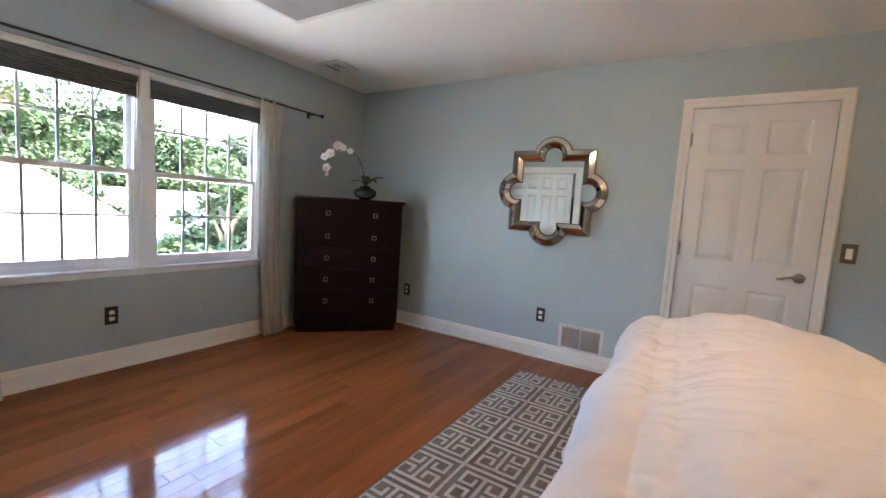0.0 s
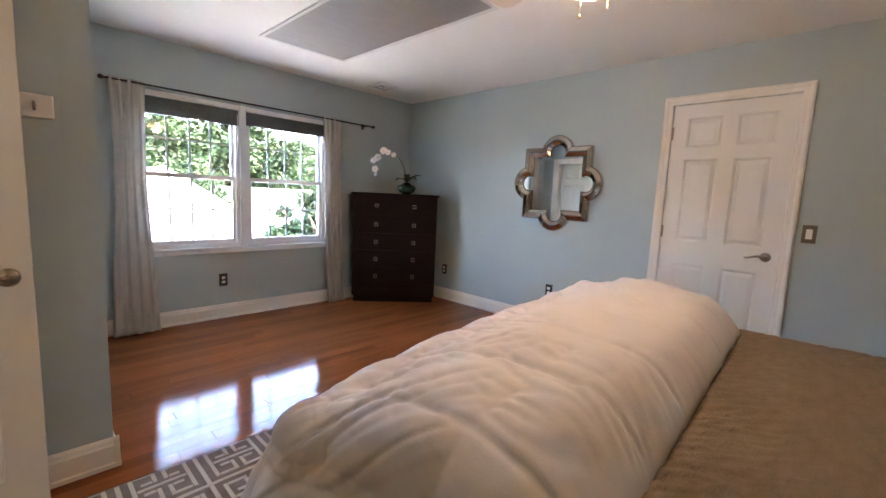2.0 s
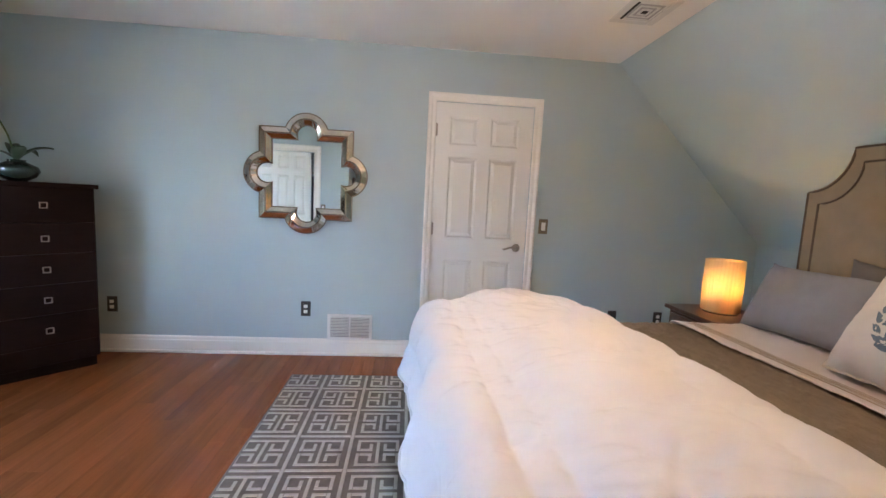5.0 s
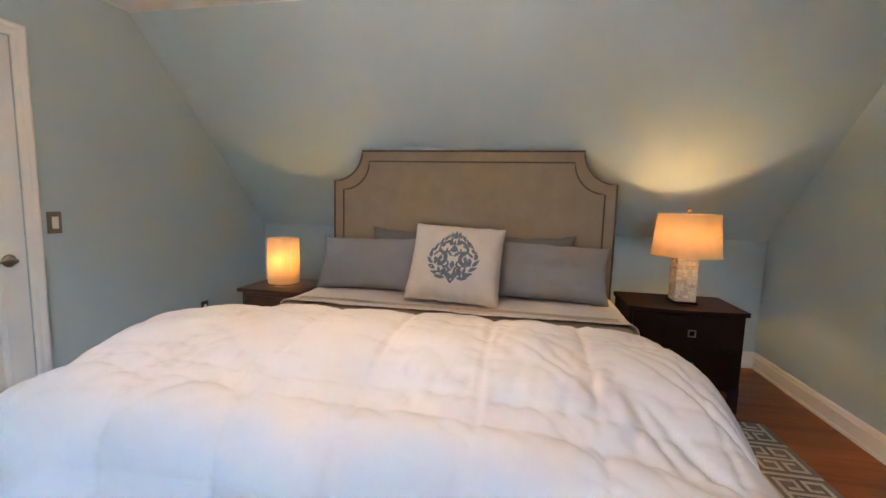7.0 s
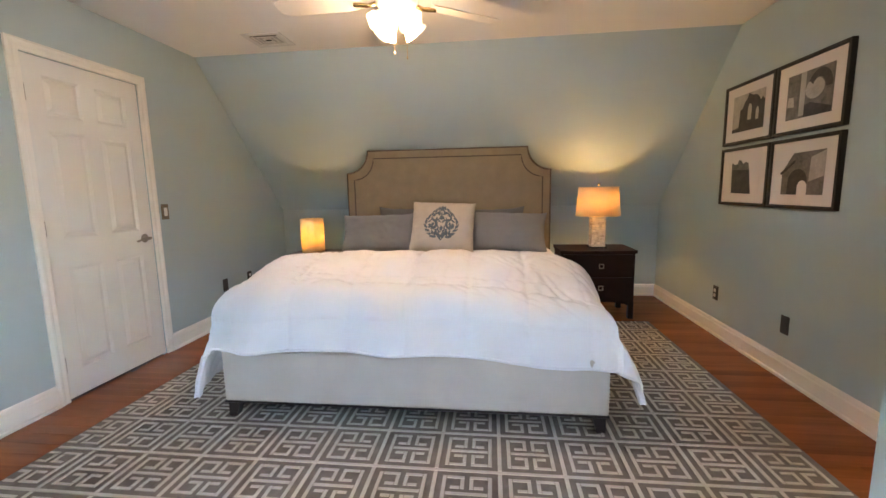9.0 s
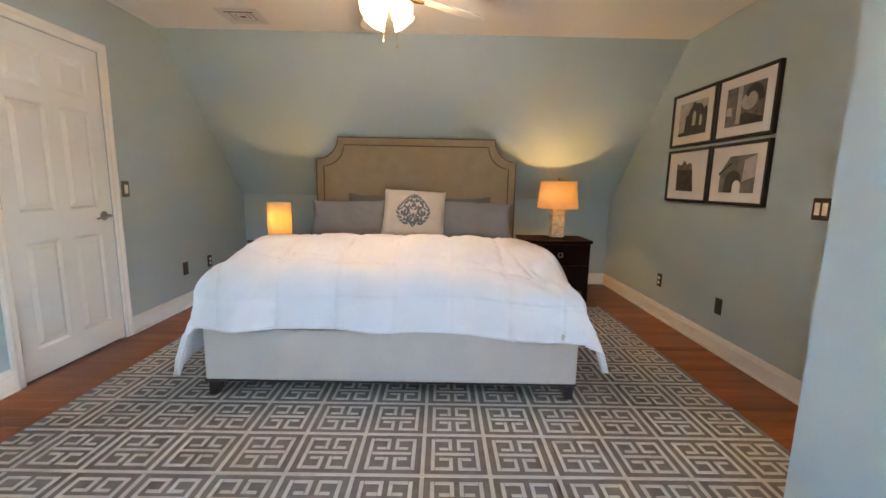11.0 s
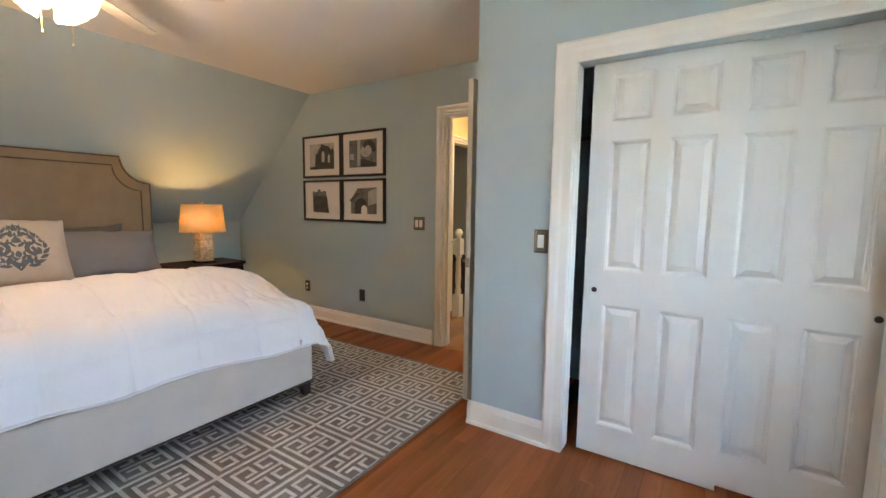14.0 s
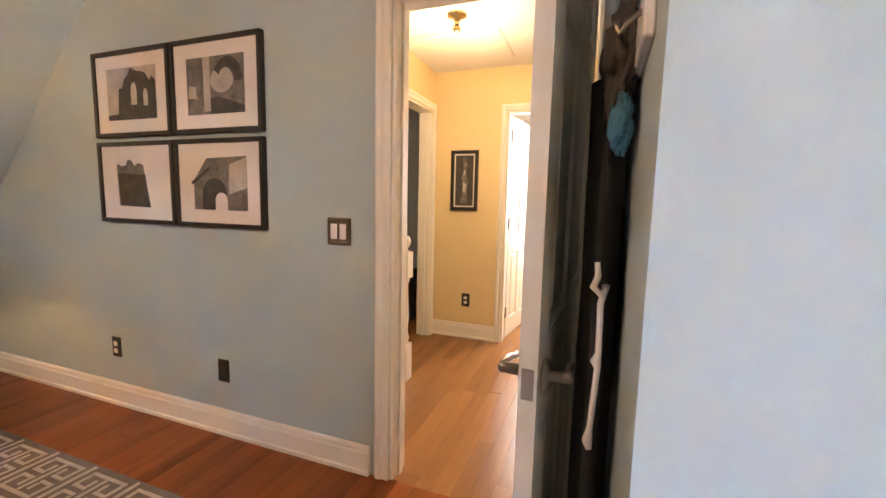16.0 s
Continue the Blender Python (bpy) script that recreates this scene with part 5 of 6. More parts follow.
# ---- mirror ----
def mirror():
    cx, cz = -1.008, 1.428
    m = thing("wall_mirror", (cx, N, cz - 0.44), "quatrefoil wall mirror edged in champagne glass", "mirror")

    def outline(a, c, r):
        h = math.sqrt(max(1e-6, r * r - (a - c) ** 2))
        a0 = math.degrees(math.atan2(h, a - c))
        quarter = [(a, a)] + [(a, a + (h - a) * k / 4) for k in (1, 2, 3)] + [(c + r * math.cos(radians(t)), r * math.sin(radians(t))) for t in [a0 - 2 * a0 * k / 16 for k in range(17)]] + [(a, -h + (h - a) * k / 4) for k in (1, 2, 3)]
        pts = []
        for q in range(4):
            ca, sa = [(1, 0), (0, -1), (-1, 0), (0, 1)][q]
            pts += [(x * ca - y * sa, x * sa + y * ca) for x, y in quarter]
        return pts
    A, C, R = 0.348, 0.294, 0.166
    rings = [(0.0, 0.0), (0.0, 0.036), (0.007, 0.043), (0.044, 0.056), (0.049, 0.051), (0.054, 0.047), (0.086, 0.028), (0.090, 0.016)]
    outs = [([(x, z) for x, z in outline(A - w, C, R - w)], d) for w, d in rings]
    n = len(outs[0][0])
    # frame cut into mirrored segments: sides and lobes
    cuts = []
    for q in range(4):
        s = q * 24
        cuts += [(s, s + 4), (s + 4, s + 9), (s + 9, s + 15), (s + 15, s + 20), (s + 20, s + 24)]
    for s0, s1 in cuts:
        bm = bmesh.new()
        rows = [[bm.verts.new((cx + o[0][k % n][0] * 1.0, N - o[1], cz + o[0][k % n][1] * 0.985)) for k in range(s0, s1 + 1)] for o in outs]
        for a, b in zip(rows, rows[1:]):
            for k in range(s1 - s0):
                bm.faces.new((a[k], a[k + 1], b[k + 1], b[k]))
        part("mirrored_segment", bm, M_MIRRORFRAME, m)
    for w, d in ((0.003, 0.041), (0.050, 0.052), (0.089, 0.019)):
        bm = bmesh.new()
        o = outline(A - w, C, R - w)
        tube(bm, [(cx + x, N - d, cz + z * 0.985) for x, z in o + [o[0]]], 0.0045, 6)
        part("beaded_edge", bm, M_GOLDEDGE, m, "antique champagne beaded edge")
    bm = bmesh.new()
    o = outline(A - 0.088, C, R - 0.088)
    bm.faces.new([bm.verts.new((cx + x, N - 0.015, cz + z * 0.985)) for x, z in o])
    ext = bmesh.ops.extrude_face_region(bm, geom=list(bm.faces))
    bmesh.ops.translate(bm, verts=[v for v in ext["geom"] if isinstance(v, bmesh.types.BMVert)], vec=(0, 0.008, 0))
    part("mirror_glass", bm, M_MIRROR, m, "clear mirror glass")


mirror()


# ---- chest of drawers in the corner ----
def square_pull(parent, bm_place, s=0.020):
    """A square ring pull; bm_place maps (u, d, v) to the place."""
    bm = bmesh.new()
    for u0, u1, v0, v1 in ((-s, s, s - 0.006, s), (-s, s, -s, -s + 0.006), (-s, -s + 0.006, -s + 0.006, s - 0.006), (s - 0.006, s, -s + 0.006, s - 0.006)):
        vs = box(bm, u0, u1, -0.016, -0.008, v0, v1)
    box(bm, -0.004, 0.004, -0.010, 0.0, s - 0.006, s)
    for v in bm.verts:
        v.co = bm_place(v.co)
    part("pull", bm, M_NICKEL, parent, "square nickel ring pull")


def dresser():
    w, h = 0.985, 1.268
    d = thing("dresser", (0, 0, 0), "tall espresso wood chest of five drawers standing across the corner", "dresser", turn=None)
    plan = [(0, 0.018), (w, 0.018), (w, 0.33), (0.74, 0.46), (0.30, 0.46), (0.0, 0.20)]
    bm = bmesh.new()
    prism(bm, [(0.012, 0.03)] + [(w - 0.012, 0.03)] + plan[2:], "z", 0.075, h - 0.03)
    part("body", bm, M_ESPRESSO, d)
    bm = bmesh.new()
    prism(bm, [(-0.006, -0.006), (w + 0.006, -0.006)] + plan[2:], "z", h - 0.03, h)
    bmesh.ops.bevel(bm, geom=list(bm.edges), offset=0.004, segments=1, affect="EDGES")
    part("top", bm, M_ESPRESSO, d)
    bm = bmesh.new()
    prism(bm, [(0.03, 0.04), (w - 0.03, 0.04)] + [(w - 0.03, 0.30), (0.70, 0.42), (0.32, 0.42), (0.03, 0.18)], "z", 0.0, 0.075)
    part("plinth", bm, M_ESPRESSO, d)
    zs = [1.235, 1.012, 0.810, 0.610, 0.412, 0.205]
    for z1, z0 in zip(zs, zs[1:]):
        dr = part("drawer", cuboid(0.018, w - 0.018, 0.004, 0.030, z0 + 0.0015, z1 - 0.0015, 0.002), M_ESPRESSO, d)
        for u in (0.285, 0.72):
            square_pull(dr, lambda c, u=u, zc=(z0 + z1) / 2: Vector((u * w + c.x, 0.004 + c.y, zc + c.z)))
    part("apron", cuboid(0.018, w - 0.018, 0.012, 0.03, 0.075, 0.203, 0.003), M_ESPRESSO, d)
    d.matrix_world = pose(-2.985, 2.640, 0, 0, 0, 49.3)


dresser()


def orchid():
    bx, by, bz = -2.63, 3.14, 1.268
    o = thing("orchid_plant", (bx, by, bz), "white orchid arching from a dark green bowl on the dresser", "plant")
    bm = bmesh.new()
    lathe(bm, [(0.045, bz), (0.085, bz + 0.025), (0.108, bz + 0.060), (0.098, bz + 0.090), (0.055, bz + 0.112), (0.040, bz + 0.118), (0.046, bz + 0.128), (0.040, bz + 0.124), (0.034, bz + 0.10)], bx, by, 28)
    part("bowl", bm, M_VASE, o, "glossy dark green ceramic bowl", smooth=True)
    rx, ry = 0.65, 0.76        # along the dresser's front
    stem = [(0.0, 0.11), (-0.01, 0.18), (-0.03, 0.27), (-0.06, 0.35), (-0.11, 0.415), (-0.18, 0.445), (-0.26, 0.445), (-0.32, 0.40), (-0.35, 0.33), (-0.355, 0.22)]
    bm = bmesh.new()
    tube(bm, [(bx + rx * u, by + ry * u, bz + v) for u, v in stem], [0.006, 0.006, 0.005, 0.005, 0.004, 0.004, 0.003, 0.003, 0.002, 0.0015], 8)
    part("stem", bm, M_STEM, o, smooth=True)
    for k, (ang, ln, up) in enumerate(((20, 0.18, 0.06), (200, 0.15, 0.07), (-40, 0.16, 0.04), (140, 0.16, 0.09), (80, 0.13, 0.10))):
        bm = bmesh.new()
        ca, sa = math.cos(radians(ang)), math.sin(radians(ang))

        def place(u, v, ca=ca, sa=sa, ln=ln, up=up):
            wd = 0.034 * math.sin(math.pi * min(1, u * 0.92 + 0.08)) ** 0.7
            s = (v - 0.5) * 2 * wd
            z = bz + 0.12 + up * 2.4 * u - up * 2.0 * u * u + abs(v - 0.5) * 0.016
            return (bx + ca * ln * u - sa * s, by + sa * ln * u + ca * s, z + 0.06 * (ln > 0.15) * u)
        grid_surface(bm, 10, 4, place)
        lf = part("leaf", bm, M_LEAFDARK, o, smooth=True)
        lf.modifiers.new("thick", "SOLIDIFY").thickness = 0.003
    blooms = [(-0.150, 0.430, 0.75), (-0.215, 0.455, 0.85), (-0.262, 0.470, 1.1), (-0.325, 0.395, 1.05), (-0.372, 0.360, 0.9), (-0.352, 0.265, 1.0), (-0.350, 0.205, 0.45)]
    for k, (u, v, sc) in enumerate(blooms):
        c = Vector((bx + rx * u + 0.02, by + ry * u - 0.025, bz + v))
        bm = bmesh.new()
        for q in range(5):
            a = radians(90 + 72 * q + 11 * k)
            wide = 0.024 * sc if q in (1, 4) else 0.016 * sc
            ln = 0.042 * sc

            def place(s, t, a=a, wide=wide, ln=ln):
                r = ln * s
                off = (t - 0.5) * 2 * wide * math.sin(math.pi * (0.12 + 0.88 * s)) ** 0.6
                du, dv = math.cos(a) * r - math.sin(a) * off, math.sin(a) * r + math.cos(a) * off
                bulge = 0.008 * math.sin(s * 2.4) + 0.002 * q
                return c + Vector((rx * du + 0.76 * bulge, ry * du - 0.65 * bulge, dv))
            grid_surface(bm, 6, 4, place)
        fl = part("blossom", bm, M_PETAL, o, "white orchid blossom", smooth=True)
        fl.modifiers.new("thick", "SOLIDIFY").thickness = 0.002
        bm = bmesh.new()
        bmesh.ops.create_uvsphere(bm, u_segments=8, v_segments=6, radius=0.008 * sc, matrix=Matrix.Translation(c + Vector((0.010, -0.009, -0.004))))
        part("blossom_lip", bm, M_CUSHION, fl, smooth=True)


orchid()


# ---- nightstands and lamps ----
def nightstand_dark():
    x0, x1, y0, y1, h = 1.815, 2.27, -0.262, 0.435, 0.660
    n = thing("nightstand", ((x0 + x1) / 2, (y0 + y1) / 2, 0), "espresso wood nightstand with bowed drawers and square nickel pulls", "nightstand")
    yc, half = (y0 + y1) / 2, (y1 - y0) / 2

    def bow(extra, inset=0.0, k=12):
        return [(x0 + extra - 0.0 - 0.035 * (1 - ((y - yc) / half) ** 2), y) for y in [y0 + inset + (y1 - y0 - 2 * inset) * i / k for i in range(k + 1)]]
    bm = bmesh.new()
    prism(bm, bow(0.0) + [(x1, y1), (x1, y0)], "z", h - 0.028, h)
    part("top", bm, M_ESPRESSO, n)
    bm = bmesh.new()
    prism(bm, bow(0.030, 0.012) + [(x1 - 0.01, y1 - 0.012), (x1 - 0.01, y0 + 0.012)], "z", 0.17, h - 0.028)
    part("body", bm, M_ESPRESSO, n)
    for z0, z1 in ((0.412, 0.622), (0.215, 0.405)):
        bm = bmesh.new()
        f, b = bow(0.012, 0.035), bow(0.029, 0.035)
        prism(bm, f + b[::-1], "z", z0, z1)
        dr = part("drawer", bm, M_ESPRESSO, n)
        square_pull(dr, lambda c, zc=(z0 + z1) / 2: Vector((x0 + 0.012 - 0.035 + c.y, yc - c.x - 0.02, zc + c.z)), 0.022)
    for x in (x0 + 0.02, x1 - 0.06):
        for y in (y0 + 0.010, y1 - 0.058):
            bm = bmesh.new()
            vs = box(bm, x, x + 0.048, y, y + 0.048, 0, 0.172, 0.004)
            part("leg", bm, M_ESPRESSO, n)
    bm = bmesh.new()
    prism(bm, [(y0 + 0.058, 0.172)] + [(yc + (half - 0.058) * math.cos(radians(180 - 180 * k / 12)), 0.12 + 0.045 * math.sin(radians(180 * k / 12))) for k in range(13)] + [(y1 - 0.058, 0.172)], "x", x0 + 0.030, x0 + 0.045)
    part("apron", bm, M_ESPRESSO, n)


nightstand_dark()


def nightstand_brown():
    x0, x1, y0, y1, h = 1.62, 2.10, 2.62, 3.11, 0.635
    n = thing("nightstand", ((x0 + x1) / 2, (y0 + y1) / 2, 0), "reddish brown wooden nightstand beside the bed", "nightstand")
    part("top", cuboid(x0, x1, y0, y1, h - 0.028, h, 0.007, 2), M_BROWNWOOD, n)
    part("body", cuboid(x0 + 0.03, x1 - 0.02, y0 + 0.03, y1 - 0.03, 0.20, h - 0.028), M_BROWNWOOD, n)
    part("drawer", cuboid(x0 + 0.016, x0 + 0.032, y0 + 0.05, y1 - 0.05, 0.44, h - 0.05, 0.004), M_BROWNWOOD, n)
    for x in (x0 + 0.025, x1 - 0.065):
        for y in (y0 + 0.025, y1 - 0.065):
            part("leg", cuboid(x, x + 0.04, y, y + 0.04, 0, 0.205, 0.004), M_BROWNWOOD, n)


nightstand_brown()


def table_lamp():
    cx, cy, z = 2.03, 0.055, 0.660
    l = thing("table_lamp", (cx, cy, z), "lit table lamp with orange linen shade and mother-of-pearl base", "lamp")
    part("foot", cuboid(cx - 0.075, cx + 0.075, cy - 0.075, cy + 0.075, z, z + 0.016, 0.003), M_ACRYLIC, l, "clear acrylic foot")
    core = part("column", cuboid(cx - 0.061, cx + 0.061, cy - 0.061, cy + 0.061, z + 0.016, z + 0.310), M_CUSHION, l)
    rng = random.Random(3)
    for face in range(4):
        ca, sa = [(1, 0), (0, 1), (-1, 0), (0, -1)][face]
        v = z + 0.017
        while v < z + 0.305:
            hgt = min(rng.uniform(0.018, 0.030), z + 0.309 - v)
            u = -0.064
            while u < 0.060:
                wd = min(rng.uniform(0.020, 0.045), 0.064 - u)
                d = 0.0635 + rng.uniform(0, 0.004)
                bm = bmesh.new()
                frustum(bm, u + 0.0007, u + wd - 0.0007, v + 0.0007, v + hgt - 0.0007, -0.060, -d, 0.0015)
                for q in bm.verts:
                    x, y = q.co.x, q.co.y
                    q.co = Vector((cx + x * ca - y * sa, cy + x * sa + y * ca, q.co.z))
                part("pearl_tile", bm, M_PEARL, core)
                u += wd
            v += hgt
    bm = bmesh.new()
    tube(bm, [(cx, cy, z + 0.31), (cx, cy, z + 0.600)], 0.006, 8)
    bmesh.ops.create_uvsphere(bm, u_segments=12, v_segments=8, radius=0.014, matrix=Matrix.Translation((cx, cy, z + 0.612)))
    part("stem_and_finial", bm, M_BRASS, l, "polished brass finial", smooth=True)
    bm = bmesh.new()
    lathe(bm, [(0.208, 0.972), (0.183, 1.248)], cx, cy, 48, cap=False)
    sh = part("shade", bm, M_LAMPSHADE, l, "glowing orange linen drum shade", smooth=True)
    sh.modifiers.new("thick", "SOLIDIFY").thickness = 0.002
    for r, zz in ((0.2085, 0.974), (0.1835, 1.246)):
        bm = bmesh.new()
        tube(bm, [(cx + r * math.cos(2 * math.pi * k / 40), cy + r * math.sin(2 * math.pi * k / 40), zz) for k in range(41)], 0.0035, 6)
        part("shade_trim", bm, M_LAMPSHADE, sh)


table_lamp()


def night_lamp():
    cx, cy, z = 1.86, 2.882, 0.635
    l = thing("small_lamp", (cx, cy, z), "small lit lamp with an amber pleated cylinder shade", "lamp")
    bm = bmesh.new()
    lathe(bm, [(0.10, z), (0.10, z + 0.010), (0.02, z + 0.014), (0.012, z + 0.05)], cx, cy, 24)
    part("base", bm, M_DARKLEG, l, smooth=False)
    bm = bmesh.new()
    n = 96
    rings = [[bm.verts.new((cx + r * math.cos(a), cy + r * math.sin(a), zz)) for a, r in [(2 * math.pi * k / n, rr + 0.0016 * math.sin(k * 2.1) + 0.001 * math.sin(k * 0.7)) for k in range(n)]] for rr, zz in ((0.112, z + 0.016), (0.114, z + 0.18), (0.112, z + 0.352))]
    for a, b in zip(rings, rings[1:]):
        for k in range(n):
            bm.faces.new((a[k], a[(k + 1) % n], b[(k + 1) % n], b[k]))
    sh = part("shade", bm, M_NIGHTSHADE, l, "glowing amber paper shade", smooth=True)
    sh.modifiers.new("thick", "SOLIDIFY").thickness = 0.0012


night_lamp()


# ---- ceiling fan with light ----
def ceiling_fan():
    cx, cy = 0.22, 1.59
    f = thing("ceiling_fan", (cx, cy, H), "white ceiling fan with a lit cluster of frosted tulip shades", "ceiling fan")
    bm = bmesh.new()
    lathe(bm, [(0.07, H), (0.07, H - 0.03), (0.02, H - 0.05), (0.018, H - 0.08), (0.10, H - 0.09), (0.115, H - 0.12), (0.115, H - 0.18), (0.09, H - 0.205), (0.05, H - 0.215), (0.05, H - 0.245), (0.02, H - 0.255)], cx, cy, 28)
    part("motor_housing", bm, M_FANBLADE, f, smooth=True)
    for k in range(5):
        a = radians(18 + 72 * k)
        bm = bmesh.new()
        out = [(0.20, -0.05), (0.30, -0.065), (0.62, -0.072), (0.67, -0.05), (0.68, 0.0), (0.67, 0.05), (0.62, 0.072), (0.30, 0.065), (0.20, 0.05)]
        lo, hi = [], []
        for r, s in out:
            x, y = cx + r * math.cos(a) - s * math.sin(a), cy + r * math.sin(a) + s * math.cos(a)
            z = H - 0.165 + s * 0.20
            lo.append(bm.verts.new((x, y, z)))
            hi.append(bm.verts.new((x, y, z + 0.007)))
        bm.faces.new(lo)
        bm.faces.new(hi[::-1])
        for i in range(len(lo)):
            j = (i + 1) % len(lo)
            bm.faces.new((lo[i], lo[j], hi[j], hi[i]))
        b = part("blade", bm, M_FANBLADE, f, "white painted fan blade")
        bm = bmesh.new()
        tube(bm, [(cx + r * math.cos(a), cy + r * math.sin(a), H - 0.17 - dz) for r, dz in ((0.10, 0.0), (0.16, 0.012), (0.24, 0.002))], 0.012, 8)
        part("blade_arm", bm, M_BRASS, b, smooth=True)
    for k in range(4):
        a = radians(45 + 90 * k)
        dx, dy = math.cos(a), math.sin(a)
        bm = bmesh.new()
        prof = [(0.022, 0.0), (0.030, 0.012), (0.046, 0.045), (0.050, 0.070), (0.060, 0.098), (0.068, 0.112)]
        axis = Vector((dx * 0.72, dy * 0.72, -0.70)).normalized()
        u = axis.cross(Vector((0, 0, 1))).normalized()
        w = axis.cross(u)
        o = Vector((cx + dx * 0.045, cy + dy * 0.045, H - 0.234))
        rings = [[bm.verts.new(o + axis * h + (u * math.cos(t) + w * math.sin(t)) * r * (1 + 0.05 * math.cos(6 * t) * (h > 0.09))) for t in [2 * math.pi * q / 30 for q in range(30)]] for r, h in prof]
        for p, q in zip(rings, rings[1:]):
            for i in range(30):
                bm.faces.new((p[i], p[(i + 1) % 30], q[(i + 1) % 30], q[i]))
        sh = part("glass_shade", bm, M_BULBGLASS, f, "lit frosted glass tulip shade", smooth=True)
        sh.visible_shadow = False
    for dx, dy, ln in ((0.05, 0.03, 0.16), (-0.02, -0.055, 0.21)):
        bm = bmesh.new()
        tube(bm, [(cx + dx, cy + dy, H - 0.24), (cx + dx, cy + dy, H - 0.25 - ln)], 0.0015, 5)
        c = part("pull_chain", bm, M_BRASS, f)
        bm = bmesh.new()
        lathe(bm, [(0.0015, H - 0.25 - ln), (0.0035, H - 0.255 - ln), (0.004, H - 0.262 - ln), (0.002, H - 0.268 - ln)], cx + dx, cy + dy, 10)
        part("pull_knob", bm, M_BRASS, c, smooth=True)


ceiling_fan()


# ---- behind the open door: hooks and clothes; closet contents ----
def hook_rack():
    r = thing("hook_rack", (BX, -0.2, 1.52), "white wall rack with metal hooks behind the door", "hook rack")
    part("board", cuboid(BX, BX + 0.016, -0.62, 0.105, 1.475, 1.560, 0.003), M_WHITEPLASTIC, r)
    for y in (-0.5, -0.32, -0.14, 0.05):
        bm = bmesh.new()
        tube(bm, [(BX + 0.016, y, 1.53), (BX + 0.036, y, 1.515), (BX + 0.046, y, 1.50), (BX + 0.050, y, 1.52)], 0.005, 8)
        part("hook", bm, M_NICKEL, r, smooth=True)


hook_rack()


def hanging(name, y0, y1, z0, z1, x, thick, mat, label, seed, cat):
    bm = bmesh.new()

    def place(u, v):
        z = z1 + (z0 - z1) * u
        k = 0.35 + 0.65 * min(1, u * 5) ** 0.6
        a = 2 * math.pi * v
        yc = (y0 + y1) / 2
        y = yc + (y1 - y0) / 2 * k * math.cos(a) + 0.012 * fnoise(u * 5, math.cos(a) * 2, seed)
        xx = x + thick / 2 * math.sin(a) * (0.75 + 0.25 * math.sin(y * 55 + seed + 2 * u))
        return (xx, y, z)
    grid_surface(bm, 36, 40, place)
    ob = part(name, bm, mat, smooth=True)
    return tagged(ob, label, cat)


XR = -1.135
robe = hanging("bathrobe", -0.44, -0.06, 0.22, 1.51, XR, 0.085, M_ROBE, "black bathrobe hanging behind the open door", 3.0, "bathrobe")
hanging("jacket", -0.62, -0.30, 0.75, 1.51, XR, 0.05, M_BROWNCLOTH, "grey-brown jacket hanging behind the door", 8.0, "jacket")


def bunched(name, centre, size, mat, label, seed, cat):
    """A crumpled cloth bunched on a hook: a lump with deep, uneven folds."""
    bm = bmesh.new()
    bmesh.ops.create_icosphere(bm, subdivisions=4, radius=1.0)
    for v in bm.verts:
        n = v.co.normalized()
        k = 1 - 0.85 * abs(fnoise(n.x * 2.5 + n.y * 2, n.z * 1.1, seed)) - 0.5 * abs(fnoise(n.x * 6 + n.y * 5, n.z * 2.5, seed + 4))
        v.co = Vector((centre[0] + n.x * k * size[0], centre[1] + n.y * k * size[1], centre[2] + n.z * k * size[2]))
    return tagged(part(name, bm, mat, smooth=True), label, cat)


bunched("scarf", (-1.148, -0.10, 1.50), (0.042, 0.085, 0.13), M_BROWNCLOTH, "grey-brown scarf bunched on a hook", 31.0, "scarf")
bunched("blue_top", (-1.152, -0.050, 1.385), (0.024, 0.028, 0.062), M_BLUECLOTH, "small crumpled blue cloth hanging from a hook", 12.0, "cloth")
bm = bmesh.new()
tube(bm, [(-1.128, -0.045, 1.14), (-1.131, -0.042, 1.115), (-1.124, -0.040, 1.095), (-1.138, -0.038, 1.080), (-1.146, -0.045, 1.098), (-1.138, -0.042, 1.065), (-1.140, -0.042, 0.97), (-1.136, -0.040, 0.955), (-1.140, -0.044, 0.94), (-1.133, -0.042, 0.82), (-1.130, -0.042, 0.795), (-1.134, -0.042, 0.78)], [0.005, 0.006, 0.007, 0.008, 0.007, 0.006, 0.006, 0.010, 0.006, 0.006, 0.010, 0.006], 8)
part("belt", bm, M_CORD, robe, "knotted white cord", smooth=True)
for k, x in enumerate((-1.80, -1.86, -1.92, -2.0, -2.1)):
    hanging("garment", -0.36, -0.02, 0.55 + 0.05 * (k % 3), 1.60, x, 0.05, M_NAVY, "dark garment hanging in the closet", 20.0 + k, "garment")
rail = part("closet_rail", cuboid(W, BX - 0.10, -0.20, -0.18, 1.64, 1.665), M_NICKEL)
tagged(rail, "metal hanging rail in the closet", "rail")


# ---- hall ceiling light ----
def hall_light():
    l = thing("hall_light", (-0.25, -1.75, HH), "small brass hall ceiling light", "ceiling light")
    bm = bmesh.new()
    lathe(bm, [(0.06, HH), (0.06, HH - 0.015), (0.02, HH - 0.03), (0.015, HH - 0.07), (0.03, HH - 0.08), (0.012, HH - 0.11)], -0.25, -1.75, 18)
    part("canopy", bm, M_BRASS, l, smooth=True)


